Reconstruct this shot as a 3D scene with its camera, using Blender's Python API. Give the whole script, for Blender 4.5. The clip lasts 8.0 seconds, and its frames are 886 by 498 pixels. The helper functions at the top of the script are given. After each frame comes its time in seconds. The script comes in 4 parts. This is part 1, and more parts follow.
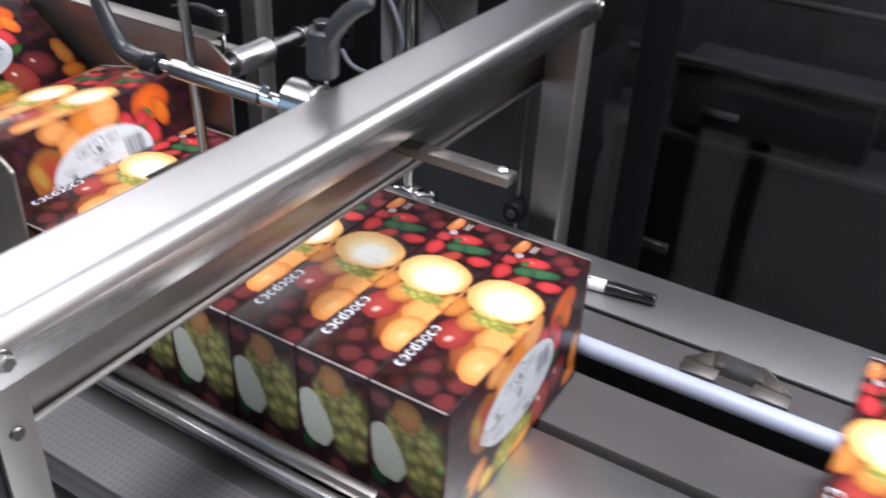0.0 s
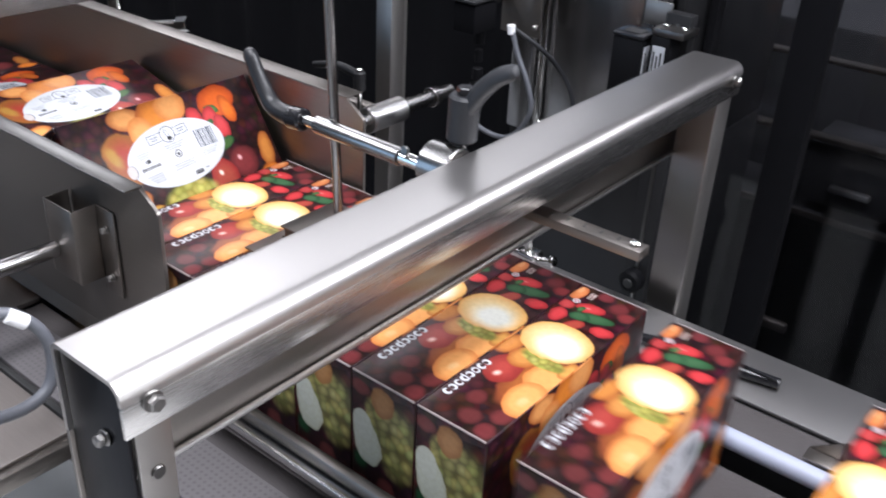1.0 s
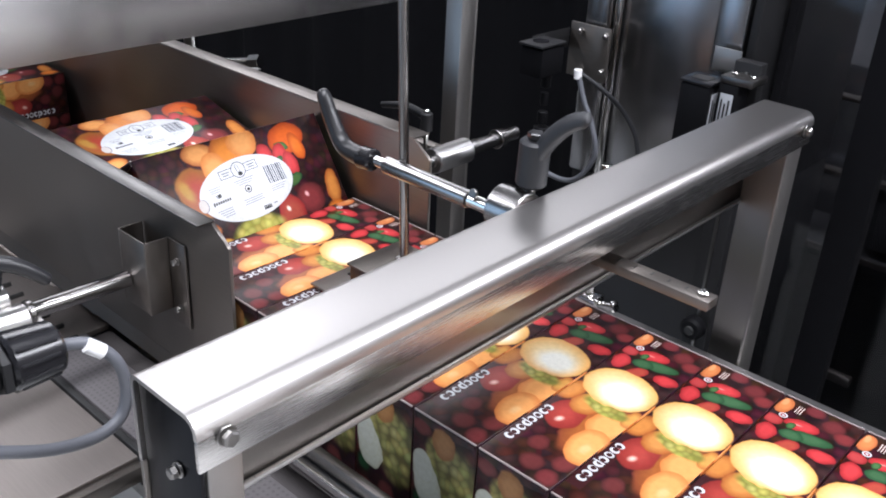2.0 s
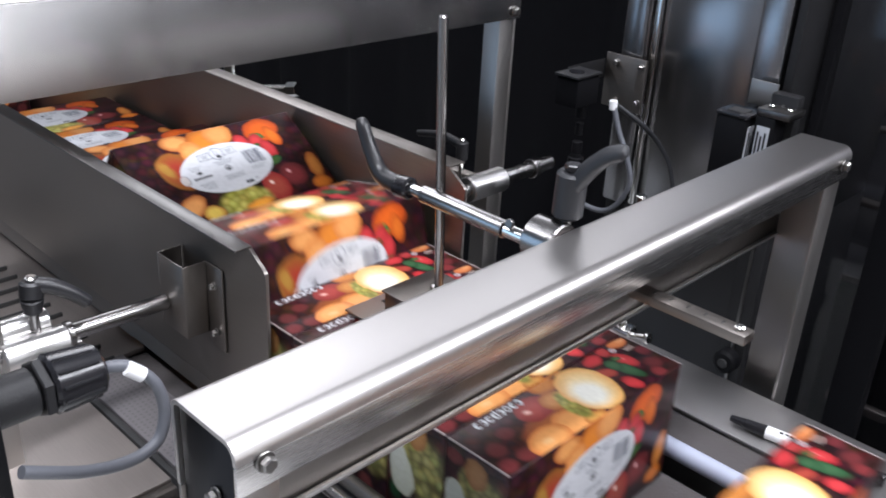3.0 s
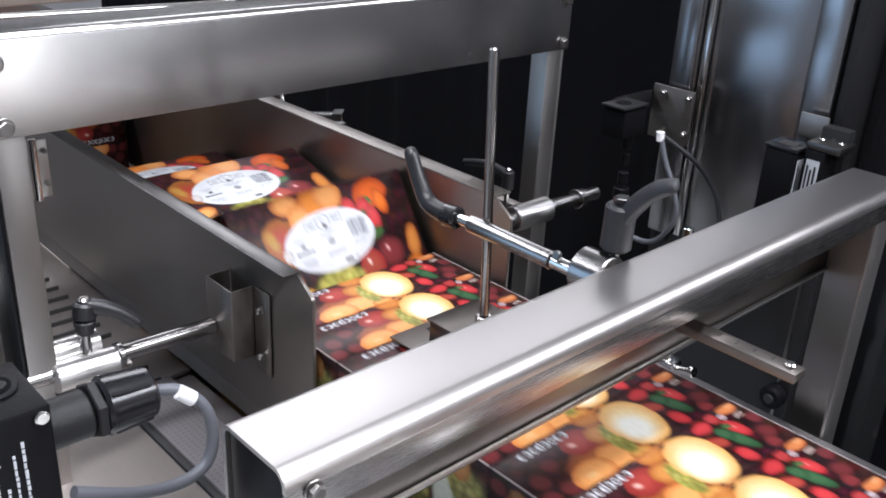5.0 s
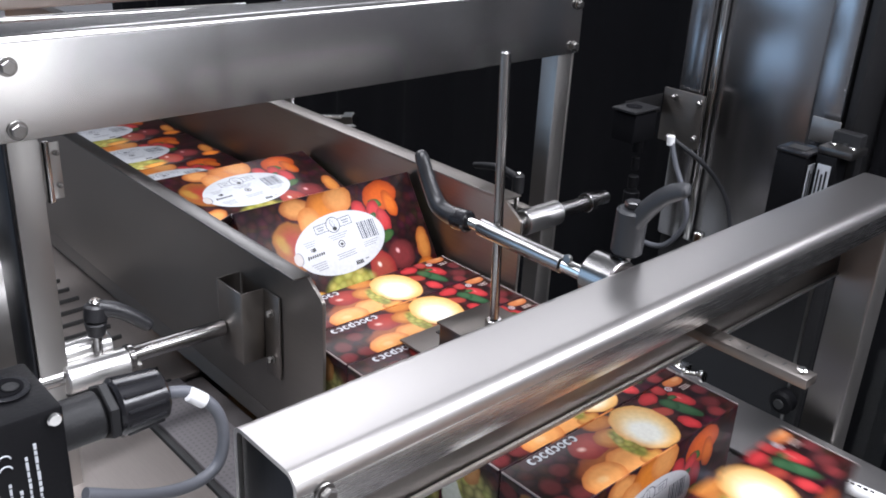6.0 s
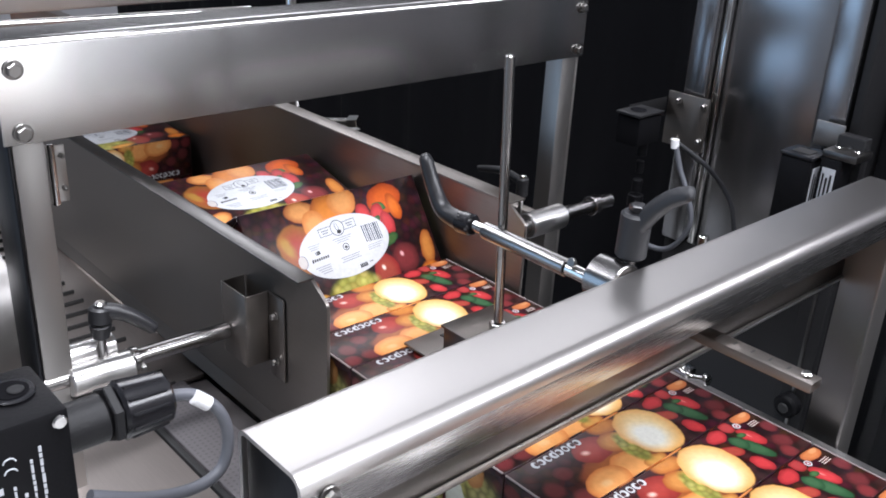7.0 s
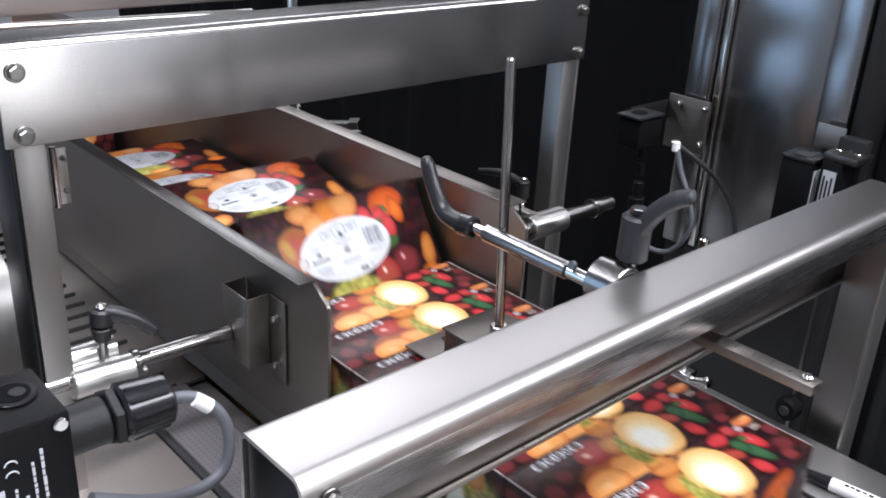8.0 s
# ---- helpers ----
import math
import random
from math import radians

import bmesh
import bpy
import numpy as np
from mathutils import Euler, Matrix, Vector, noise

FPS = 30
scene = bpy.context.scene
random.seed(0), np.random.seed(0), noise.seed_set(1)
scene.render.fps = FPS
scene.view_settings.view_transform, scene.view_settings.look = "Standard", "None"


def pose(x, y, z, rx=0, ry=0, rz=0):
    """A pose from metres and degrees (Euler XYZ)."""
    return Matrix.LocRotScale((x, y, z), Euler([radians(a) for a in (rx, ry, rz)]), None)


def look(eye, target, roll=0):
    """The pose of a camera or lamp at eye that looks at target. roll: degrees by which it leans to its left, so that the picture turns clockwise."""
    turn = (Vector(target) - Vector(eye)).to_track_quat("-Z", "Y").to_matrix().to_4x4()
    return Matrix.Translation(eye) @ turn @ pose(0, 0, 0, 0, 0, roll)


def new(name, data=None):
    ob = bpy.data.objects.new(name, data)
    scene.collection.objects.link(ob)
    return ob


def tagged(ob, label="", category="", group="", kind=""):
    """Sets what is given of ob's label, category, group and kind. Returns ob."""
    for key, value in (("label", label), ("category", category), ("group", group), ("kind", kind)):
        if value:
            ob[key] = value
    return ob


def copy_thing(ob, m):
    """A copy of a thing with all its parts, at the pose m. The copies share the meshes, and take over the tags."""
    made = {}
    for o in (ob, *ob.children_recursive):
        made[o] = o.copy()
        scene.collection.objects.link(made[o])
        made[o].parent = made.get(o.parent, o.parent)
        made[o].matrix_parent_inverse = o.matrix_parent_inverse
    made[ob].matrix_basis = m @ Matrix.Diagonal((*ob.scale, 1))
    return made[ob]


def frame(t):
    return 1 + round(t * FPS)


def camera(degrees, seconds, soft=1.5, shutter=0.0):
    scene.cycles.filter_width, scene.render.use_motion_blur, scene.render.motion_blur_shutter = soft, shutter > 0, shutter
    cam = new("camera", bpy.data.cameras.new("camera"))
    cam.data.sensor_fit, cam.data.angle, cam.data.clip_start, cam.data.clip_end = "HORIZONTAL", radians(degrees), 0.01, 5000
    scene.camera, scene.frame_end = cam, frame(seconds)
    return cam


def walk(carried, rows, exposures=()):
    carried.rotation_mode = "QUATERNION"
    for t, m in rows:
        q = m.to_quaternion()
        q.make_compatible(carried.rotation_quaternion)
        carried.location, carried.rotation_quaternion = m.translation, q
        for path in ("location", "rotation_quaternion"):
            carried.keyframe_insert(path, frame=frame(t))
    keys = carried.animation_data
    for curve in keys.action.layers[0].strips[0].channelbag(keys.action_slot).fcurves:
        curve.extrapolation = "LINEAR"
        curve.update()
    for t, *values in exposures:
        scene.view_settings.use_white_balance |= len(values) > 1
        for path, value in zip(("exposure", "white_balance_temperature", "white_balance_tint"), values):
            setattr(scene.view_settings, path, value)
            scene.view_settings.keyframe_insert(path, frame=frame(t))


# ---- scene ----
BASE = 1.397  # height of the lens above the hall floor

cam = camera(51.27, 8.0, soft=1.8, shutter=0.5)
PATH = [
    (0.0, 31.80, -32.10, -2.46, 0.0285, 0.0301, -0.0189),
    (0.5, 35.80, -30.35, -2.59, 0.0195, 0.0249, -0.0160),
    (1.0, 39.14, -28.98, -2.67, 0.0134, 0.0194, -0.0128),
    (1.5, 41.36, -27.84, -2.71, 0.0091, 0.0150, -0.0102),
    (3.0, 44.85, -25.40, -2.80, 0.0046, 0.0069, -0.0045),
    (3.5, 45.88, -24.82, -2.85, 0.0031, 0.0045, -0.0026),
    (4.0, 46.67, -24.36, -2.79, 0.0017, 0.0032, -0.0019),
    (4.5, 47.14, -24.11, -2.77, 0.0016, 0.0025, -0.0011),
    (6.0, 48.03, -23.81, -2.76, -0.0000, 0.0005, -0.0005),
    (6.5, 48.23, -23.75, -2.78, -0.0002, 0.0001, -0.0001),
    (7.0, 48.28, -23.65, -2.75, 0.0000, 0.0000, 0.0000),
    (7.5, 48.29, -23.60, -2.76, 0.0000, -0.0001, 0.0003),
    (8.0, 48.34, -23.51, -2.75, 0.0001, -0.0003, 0.0004),
]
walk(cam, [(t, pose(x, y, BASE + z, 90 + pitch, roll, yaw)) for t, yaw, pitch, roll, x, y, z in PATH],
     [(0.0, 0.05), (1.5, 0.02), (3.0, -0.06), (8.0, -0.1)])

# ---- light ----
world = bpy.data.worlds.new("hall_air")
scene.world = world
world.use_nodes = True
world.node_tree.nodes["Background"].inputs[0].default_value = (0.55, 0.6, 0.7, 1)
world.node_tree.nodes["Background"].inputs[1].default_value = 0.11


def ceiling_lamp(x, y, z, sx, sy, watts, tint=(0.90, 0.915, 1.0)):
    lamp = bpy.data.lights.new("ceiling_light", "AREA")
    lamp.shape, lamp.size, lamp.size_y, lamp.energy, lamp.color = "RECTANGLE", sx, sy, watts, tint
    ob = new("ceiling_light", lamp)
    ob.matrix_basis = look((x, y, z), (x, y, 0))
    return tagged(ob, "long white fluorescent ceiling light", "ceiling light", "ceiling lights")


ceiling_lamp(-2.6, -0.6, 3.6, 0.35, 2.6, 60)
ceiling_lamp(0.1, -0.1, 3.6, 0.45, 2.6, 140)
ceiling_lamp(2.5, 3.0, 3.6, 1.0, 5.0, 420)
ceiling_lamp(-3.5, 2.3, 3.6, 1.4, 1.4, 48)
ceiling_lamp(-2.9, 3.8, 3.6, 1.0, 1.6, 24)
ceiling_lamp(-2.9, 5.7, 3.6, 1.2, 1.9, 8)

# unseen light added in the south and east walls for cabinet and beam reflections
def unseen_opening_light(eye, target, wide, high, watts, tint):
    lamp = bpy.data.lights.new("assumed_daylight", "AREA")
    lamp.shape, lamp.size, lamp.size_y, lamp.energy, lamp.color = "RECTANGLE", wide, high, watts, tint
    new("assumed_daylight", lamp).matrix_basis = look(eye, target)


unseen_opening_light((-3.6, -5.05, 1.53), (-3.6, 0, 1.53), 3.4, 3.0, 66, (0.45, 0.68, 1.0))
unseen_opening_light((6.05, 2.8, 1.05), (0, 2.8, 1.05), 2.8, 2.0, 82, (0.92, 0.95, 1.0))
scene.view_settings.exposure = 0.0

# ---- materials ----
def material(name, colour, rough=0.5, metal=0.0, spot=0.0, scale=30.0, bump=0.0, stretch=(1, 1, 1), rough_var=0.0, coat=0.0, brushed=""):
    """A surface with two scales of variation: grain (stretched noise) and broad stains."""
    m = bpy.data.materials.new(name)
    m.use_nodes = True
    nt = m.node_tree
    bsdf = nt.nodes["Principled BSDF"]
    bsdf.inputs["Metallic"].default_value = metal
    bsdf.inputs["Coat Weight"].default_value = coat
    co = nt.nodes.new("ShaderNodeTexCoord")
    mp = nt.nodes.new("ShaderNodeMapping")
    mp.inputs["Scale"].default_value = stretch
    nt.links.new(co.outputs["Object"], mp.inputs["Vector"])
    grain = nt.nodes.new("ShaderNodeTexNoise")
    grain.inputs["Scale"].default_value = scale
    grain.inputs["Detail"].default_value = 6
    nt.links.new(mp.outputs[0], grain.inputs["Vector"])
    broad = nt.nodes.new("ShaderNodeTexNoise")
    broad.inputs["Scale"].default_value = 9
    broad.inputs["Detail"].default_value = 4
    nt.links.new(co.outputs["Object"], broad.inputs["Vector"])
    both = nt.nodes.new("ShaderNodeMath")
    both.operation = "MULTIPLY_ADD"
    nt.links.new(grain.outputs["Fac"], both.inputs[0])
    both.inputs[1].default_value = 0.6
    half = nt.nodes.new("ShaderNodeMath")
    half.operation = "MULTIPLY"
    half.inputs[1].default_value = 0.4
    nt.links.new(broad.outputs["Fac"], half.inputs[0])
    nt.links.new(half.outputs[0], both.inputs[2])
    mix = nt.nodes.new("ShaderNodeMix")
    mix.data_type = "RGBA"
    mix.inputs["A"].default_value = (*[c * (1 - spot) for c in colour], 1)
    mix.inputs["B"].default_value = (*[min(1, c * (1 + spot)) for c in colour], 1)
    nt.links.new(both.outputs[0], mix.inputs["Factor"])
    nt.links.new(mix.outputs["Result"], bsdf.inputs["Base Color"])
    rr = nt.nodes.new("ShaderNodeMapRange")
    rr.inputs["From Min"].default_value, rr.inputs["From Max"].default_value = 0.25, 0.75
    rr.inputs["To Min"].default_value, rr.inputs["To Max"].default_value = rough - rough_var, rough + rough_var
    nt.links.new(both.outputs[0], rr.inputs["Value"])
    nt.links.new(rr.outputs[0], bsdf.inputs["Roughness"])
    if brushed:
        tan = nt.nodes.new("ShaderNodeTangent")
        tan.direction_type, tan.axis = "RADIAL", brushed
        nt.links.new(tan.outputs[0], bsdf.inputs["Tangent"])
        bsdf.inputs["Anisotropic"].default_value = 0.55
    if bump:
        b = nt.nodes.new("ShaderNodeBump")
        b.inputs["Strength"].default_value = bump
        b.inputs["Distance"].default_value = 0.001
        nt.links.new(grain.outputs["Fac"], b.inputs["Height"])
        nt.links.new(b.outputs[0], bsdf.inputs["Normal"])
    return m


steel_y = material("brushed_steel_lengthwise", (0.54, 0.52, 0.505), 0.36, 1, 0.02, 2600, 0.004, (1, 0.01, 1), 0.012, 0, "Y")
steel_y.node_tree.nodes["Principled BSDF"].inputs["Anisotropic"].default_value = 0.4
steel_satin = material("satin_brushed_steel", (0.53, 0.515, 0.505), 0.2, 1, 0.06, 2400, 0.007, (1, 0.012, 1), 0.02, 0, "Y")
steel_satin.node_tree.nodes["Principled BSDF"].inputs["Anisotropic"].default_value = 0.6
steel_flange = material("smooth_flange_steel", (0.50, 0.485, 0.47), 0.27, 1, 0.08, 1800, 0.01, (1, 0.012, 1), 0.03, 0, "Y")
plate_steel = material("bright_plate_steel", (0.62, 0.61, 0.60), 0.4, 1, 0.08, 900, 0.02, (0.05, 1, 1), 0.05)
# near-black base puts the dark hall that the post flanks reflect into colour
shaded_flank_steel = material("shaded_flank_steel", (0.03, 0.03, 0.033), 0.32, 1, 0.2, 300, 0.03, (1, 1, 0.1), 0.05)
bolt_steel = material("dull_bolt_steel", (0.30, 0.29, 0.28), 0.33, 1, 0.15, 300, 0.05, (1, 1, 1), 0.06)
black_matt = material("matt_black_housing", (0.005, 0.005, 0.006), 0.5, 0, 0.3, 400, 0.2, (1, 1, 1), 0.06)
black_matt.node_tree.nodes["Principled BSDF"].inputs["Specular IOR Level"].default_value = 0.14
near_steel = material("soiled_deck_steel", (0.36, 0.325, 0.305), 0.5, 1, 0.2, 900, 0.05, (0.05, 1, 1), 0.06)
deck_steel = material("matt_deck_steel", (0.37, 0.36, 0.355), 0.5, 1, 0.1, 900, 0.05, (0.05, 1, 1), 0.06)
turned_steel = material("turned_steel", (0.31, 0.30, 0.295), 0.22, 1, 0.06, 700, 0.02, (1, 1, 1), 0.04)
steel_z = material("brushed_steel_upright", (0.45, 0.43, 0.41), 0.42, 1, 0.06, 2200, 0.03, (1, 1, 0.012), 0.06, 0, "Z")
steel_x = material("brushed_steel_along", (0.58, 0.57, 0.56), 0.3, 1, 0.12, 2200, 0.03, (0.012, 1, 1), 0.06, 0, "X")
steel_cab = material("cabinet_steel", (0.36, 0.36, 0.37), 0.25, 1, 0.08, 14, 0.0, (1, 1, 0.5), 0.03)
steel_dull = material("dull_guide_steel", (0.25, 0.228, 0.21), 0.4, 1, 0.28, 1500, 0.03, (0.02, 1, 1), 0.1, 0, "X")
steel_bright = material("polished_steel", (0.75, 0.74, 0.72), 0.14, 1, 0.06, 120, 0.03, (1, 1, 1), 0.05)
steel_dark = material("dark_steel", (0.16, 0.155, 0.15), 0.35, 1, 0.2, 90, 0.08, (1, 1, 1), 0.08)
black_plastic = material("black_plastic", (0.013, 0.013, 0.014), 0.5, 0, 0.3, 500, 0.25, (1, 1, 1), 0.06)
black_gloss = material("glossy_black_plastic", (0.012, 0.012, 0.014), 0.2, 0, 0.3, 200, 0.05, (1, 1, 1), 0.05)
grey_cable = material("grey_cable_sheath", (0.10, 0.105, 0.12), 0.5, 0, 0.1, 300, 0.1)
white_print = material("white_print", (0.8, 0.8, 0.8), 0.5, 0, 0.05, 200)
belt_dark = material("woven_belt", (0.065, 0.058, 0.058), 0.6, 0, 0.25, 500, 0.4, (1, 1, 1), 0.1)


def perforated(name, colour):
    """Belt with a regular grid of small holes pressed into it."""
    m = material(name, colour, 0.55, 0, 0.2, 500, 0.3, (1, 1, 1), 0.08)
    nt = m.node_tree
    bsdf = nt.nodes["Principled BSDF"]
    co = nt.nodes.new("ShaderNodeTexCoord")
    dots = nt.nodes.new("ShaderNodeTexVoronoi")
    dots.inputs["Scale"].default_value, dots.inputs["Randomness"].default_value = 190, 0.0
    nt.links.new(co.outputs["Object"], dots.inputs["Vector"])
    hole = nt.nodes.new("ShaderNodeMapRange")
    hole.inputs["From Min"].default_value, hole.inputs["From Max"].default_value = 0.26, 0.36
    hole.inputs["To Min"].default_value = 0.7
    nt.links.new(dots.outputs["Distance"], hole.inputs["Value"])
    was = bsdf.inputs["Base Color"].links[0].from_socket
    mix = nt.nodes.new("ShaderNodeMix")
    mix.data_type, mix.blend_type = "RGBA", "MULTIPLY"
    mix.inputs["Factor"].default_value = 1
    nt.links.new(was, mix.inputs["A"])
    nt.links.new(hole.outputs[0], mix.inputs["B"])
    nt.links.new(mix.outputs["Result"], bsdf.inputs["Base Color"])
    return m


belt_holes = perforated("perforated_belt", (0.105, 0.097, 0.1))
rubber = material("black_rubber", (0.02, 0.02, 0.02), 0.6, 0, 0.2, 200, 0.2)
tube_white = material("pale_plastic_tube", (0.36, 0.385, 0.48), 0.45, 0, 0.04, 60, 0.02)
curtain_mat = material("black_curtain", (0.004, 0.004, 0.005), 0.95, 0, 0.3, 60, 0.2)
tinted = material("tinted_guard_panel", (0.31, 0.315, 0.335), 0.05, 0, 0.1, 4, 0.0, (1, 1, 1), 0.02)
tinted.node_tree.nodes["Principled BSDF"].inputs["Transmission Weight"].default_value = 1.0
tinted.node_tree.nodes["Principled BSDF"].inputs["IOR"].default_value = 1.25
black_plastic.node_tree.nodes["Principled BSDF"].inputs["Specular IOR Level"].default_value = 0.3
lever_plastic = material("satin_black_lever", (0.016, 0.016, 0.018), 0.36, 0, 0.2, 500, 0.2, (1, 1, 1), 0.05)
curtain_mat.node_tree.nodes["Principled BSDF"].inputs["Specular IOR Level"].default_value = 0.1
# white that stands in for strong light on the lower surface
bright_pan_white = material("bright_pan_white", (0.8, 0.8, 0.79), 0.35, 0, 0.06, 40, 0.03)
machine_grey = material("machine_enamel", (0.045, 0.045, 0.048), 0.45, 0, 0.15, 12, 0.03, (1, 1, 1), 0.05)
hall_paint = material("hall_wall_paint", (0.32, 0.32, 0.33), 0.7, 0, 0.1, 3, 0.05)
floor_paint = material("grey_concrete", (0.5, 0.5, 0.49), 0.6, 0, 0.2, 8, 0.1)


# ---- mesh helpers ----
def link_mesh(name, bm, mats, parent=None, label="", smooth=True):
    me = bpy.data.meshes.new(name)
    bmesh.ops.recalc_face_normals(bm, faces=bm.faces)
    bm.to_mesh(me)
    bm.free()
    for m in mats if isinstance(mats, (list, tuple)) else [mats]:
        me.materials.append(m)
    if smooth:
        for p in me.polygons:
            p.use_smooth = True
        me.set_sharp_from_angle(angle=radians(38))
    ob = new(name, me)
    if parent:
        ob.parent = parent
    if label:
        ob["label"] = label
    return ob


# Places are written with the height counted from the lens; `origin` turns them into a thing's own space.
origin = {}


def part(name, bm, mat, parent, label="", local=False):
    """One mesh under a thing or a part, drawn at its place in the machine (or in the thing's own space)."""
    top = parent if parent.name in origin else parent.parent
    if not local:
        bmesh.ops.translate(bm, verts=bm.verts, vec=-origin[top.name])
    return link_mesh(name, bm, mat, parent, label)


def thing(name, x, y, z, label, category, group="", kind=""):
    ob = new(name)
    ob.empty_display_size = 0.02
    ob.matrix_basis = pose(x, y, BASE + z)
    origin[ob.name] = Vector((x, y, z))
    return tagged(ob, label, category, group, kind)


def solid(name, bm, mat, label, category, group="", kind=""):
    """A thing or a piece of the setting that is one mesh."""
    bmesh.ops.translate(bm, verts=bm.verts, vec=(0, 0, BASE))
    return tagged(link_mesh(name, bm, mat), label, category, group, kind)


def block(x0, x1, y0, y1, z0, z1, bevel=0.001, seg=2, bm=None):
    bm = bm or bmesh.new()
    got = bmesh.ops.create_cube(bm, size=1, matrix=Matrix.LocRotScale(((x0 + x1) / 2, (y0 + y1) / 2, (z0 + z1) / 2), None, (x1 - x0, y1 - y0, z1 - z0)))
    if bevel:
        es = list({e for v in got["verts"] for e in v.link_edges})
        bmesh.ops.bevel(bm, geom=es, offset=bevel, segments=seg, profile=0.5, affect="EDGES")
    return bm


def rod(p, q, r, seg=20, bevel=0.0006, bm=None, r2=None):
    """A round bar from p to q, with its rims broken."""
    bm = bm or bmesh.new()
    p, q = Vector(p), Vector(q)
    d = q - p
    turn = d.to_track_quat("Z", "Y").to_matrix().to_4x4()
    got = bmesh.ops.create_cone(bm, cap_ends=True, segments=seg, radius1=r, radius2=r if r2 is None else r2, depth=d.length, matrix=Matrix.Translation((p + q) / 2) @ turn)
    if bevel:
        rim = [e for e in {e for v in got["verts"] for e in v.link_edges} if any(len(f.verts) > 4 for f in e.link_faces)]
        bmesh.ops.bevel(bm, geom=rim, offset=bevel, segments=1, affect="EDGES")
    return bm


def hexagon(p, q, r, bm=None):
    return rod(p, q, r, 6, 0.0008, bm)


def sweep(points, r, seg=12, bm=None, radii=None, flat=1.0):
    """A round bar or cable along a smooth curve through points."""
    bm = bm or bmesh.new()
    pts = [Vector(a) for a in points]
    full = []
    for i in range(len(pts) - 1):
        a, b, c, d = pts[max(i - 1, 0)], pts[i], pts[i + 1], pts[min(i + 2, len(pts) - 1)]
        for k in range(8):
            t = k / 8
            full.append((0.5 * ((2 * b) + (c - a) * t + (2 * a - 5 * b + 4 * c - d) * t * t + (3 * b - a - 3 * c + d) * t ** 3), i + t))
    full.append((pts[-1], len(pts) - 1))
    rings, normal = [], None
    for i, (pt, s) in enumerate(full):
        tan = (full[min(i + 1, len(full) - 1)][0] - full[max(i - 1, 0)][0]).normalized()
        normal = (normal - tan * normal.dot(tan)).normalized() if normal else tan.orthogonal().normalized()
        side = tan.cross(normal)
        rr = r if radii is None else float(np.interp(s, range(len(radii)), radii))
        rings.append([bm.verts.new(pt + (normal * math.cos(a) * flat + side * math.sin(a)) * rr) for a in [2 * math.pi * k / seg for k in range(seg)]])
    for a, b in zip(rings, rings[1:]):
        for k in range(seg):
            bm.faces.new((a[k], a[(k + 1) % seg], b[(k + 1) % seg], b[k]))
    bm.faces.new(rings[0])
    bm.faces.new(rings[-1][::-1])
    return bm


def profile(outline, y0, y1, thick, bevel=0.0):
    """Bent sheet: an open outline in (x, z), given thickness, drawn out from y0 to y1."""
    bm = bmesh.new()
    n = len(outline)
    inner = []
    for i, (x, z) in enumerate(outline):
        a, b = Vector(outline[max(i - 1, 0)]), Vector(outline[min(i + 1, n - 1)])
        d = (b - a).normalized()
        inner.append((x + d.y * thick, z - d.x * thick))
    loop = list(outline) + inner[::-1]
    ends = [[bm.verts.new((x, y, z)) for x, z in loop] for y in (y0, y1)]
    k = len(loop)
    for i in range(k):
        bm.faces.new((ends[0][i], ends[0][(i + 1) % k], ends[1][(i + 1) % k], ends[1][i]))
    for e in ends:
        for i in range(n - 1):
            bm.faces.new((e[i], e[i + 1], e[k - 2 - i], e[k - 1 - i]))
    return bm


def arc(cx, cz, r, a0, a1, n=6):
    return [(cx + r * math.cos(radians(a0 + (a1 - a0) * i / n)), cz + r * math.sin(radians(a0 + (a1 - a0) * i / n))) for i in range(n + 1)]

# ---- the hall ----
BED = -0.497      # the conveyor's running level, counted from the lens
FLOOR = -BASE
solid("floor", block(-7, 6, -5, 7, FLOOR - 0.1, FLOOR, 0), floor_paint, "grey concrete hall floor", "floor", kind="structure")
solid("ceiling", block(-7, 6, -5, 7, 2.4, 2.5, 0), hall_paint, "pale hall ceiling", "ceiling", kind="structure")
solid("wall_north", block(-7, 6, 7, 7.15, FLOOR, 2.4, 0), hall_paint, "grey hall wall", "wall", kind="structure")
# the gap in this wall is assumed, made for the added light
wall_south = bmesh.new()
for x0, x1, z0, z1 in ((-7, -5.3, FLOOR, 2.4), (-1.9, 6, FLOOR, 2.4), (-5.3, -1.9, 2.0, 2.4)):
    block(x0, x1, -5.15, -5, z0, z1, 0, bm=wall_south)
solid("wall_south", wall_south, hall_paint, "grey hall wall with an assumed, unseen opening", "wall", kind="structure")
solid("wall_west", block(-7.15, -7, -5, 7, FLOOR, 2.4, 0), hall_paint, "grey hall wall", "wall", kind="structure")
# here too the gap is assumed, for the added light
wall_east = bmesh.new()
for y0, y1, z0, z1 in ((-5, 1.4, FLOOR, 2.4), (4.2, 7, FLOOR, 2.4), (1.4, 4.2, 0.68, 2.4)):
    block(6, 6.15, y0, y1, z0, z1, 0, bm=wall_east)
solid("wall_east", wall_east, hall_paint, "grey hall wall with an assumed, unseen opening", "wall", kind="structure")


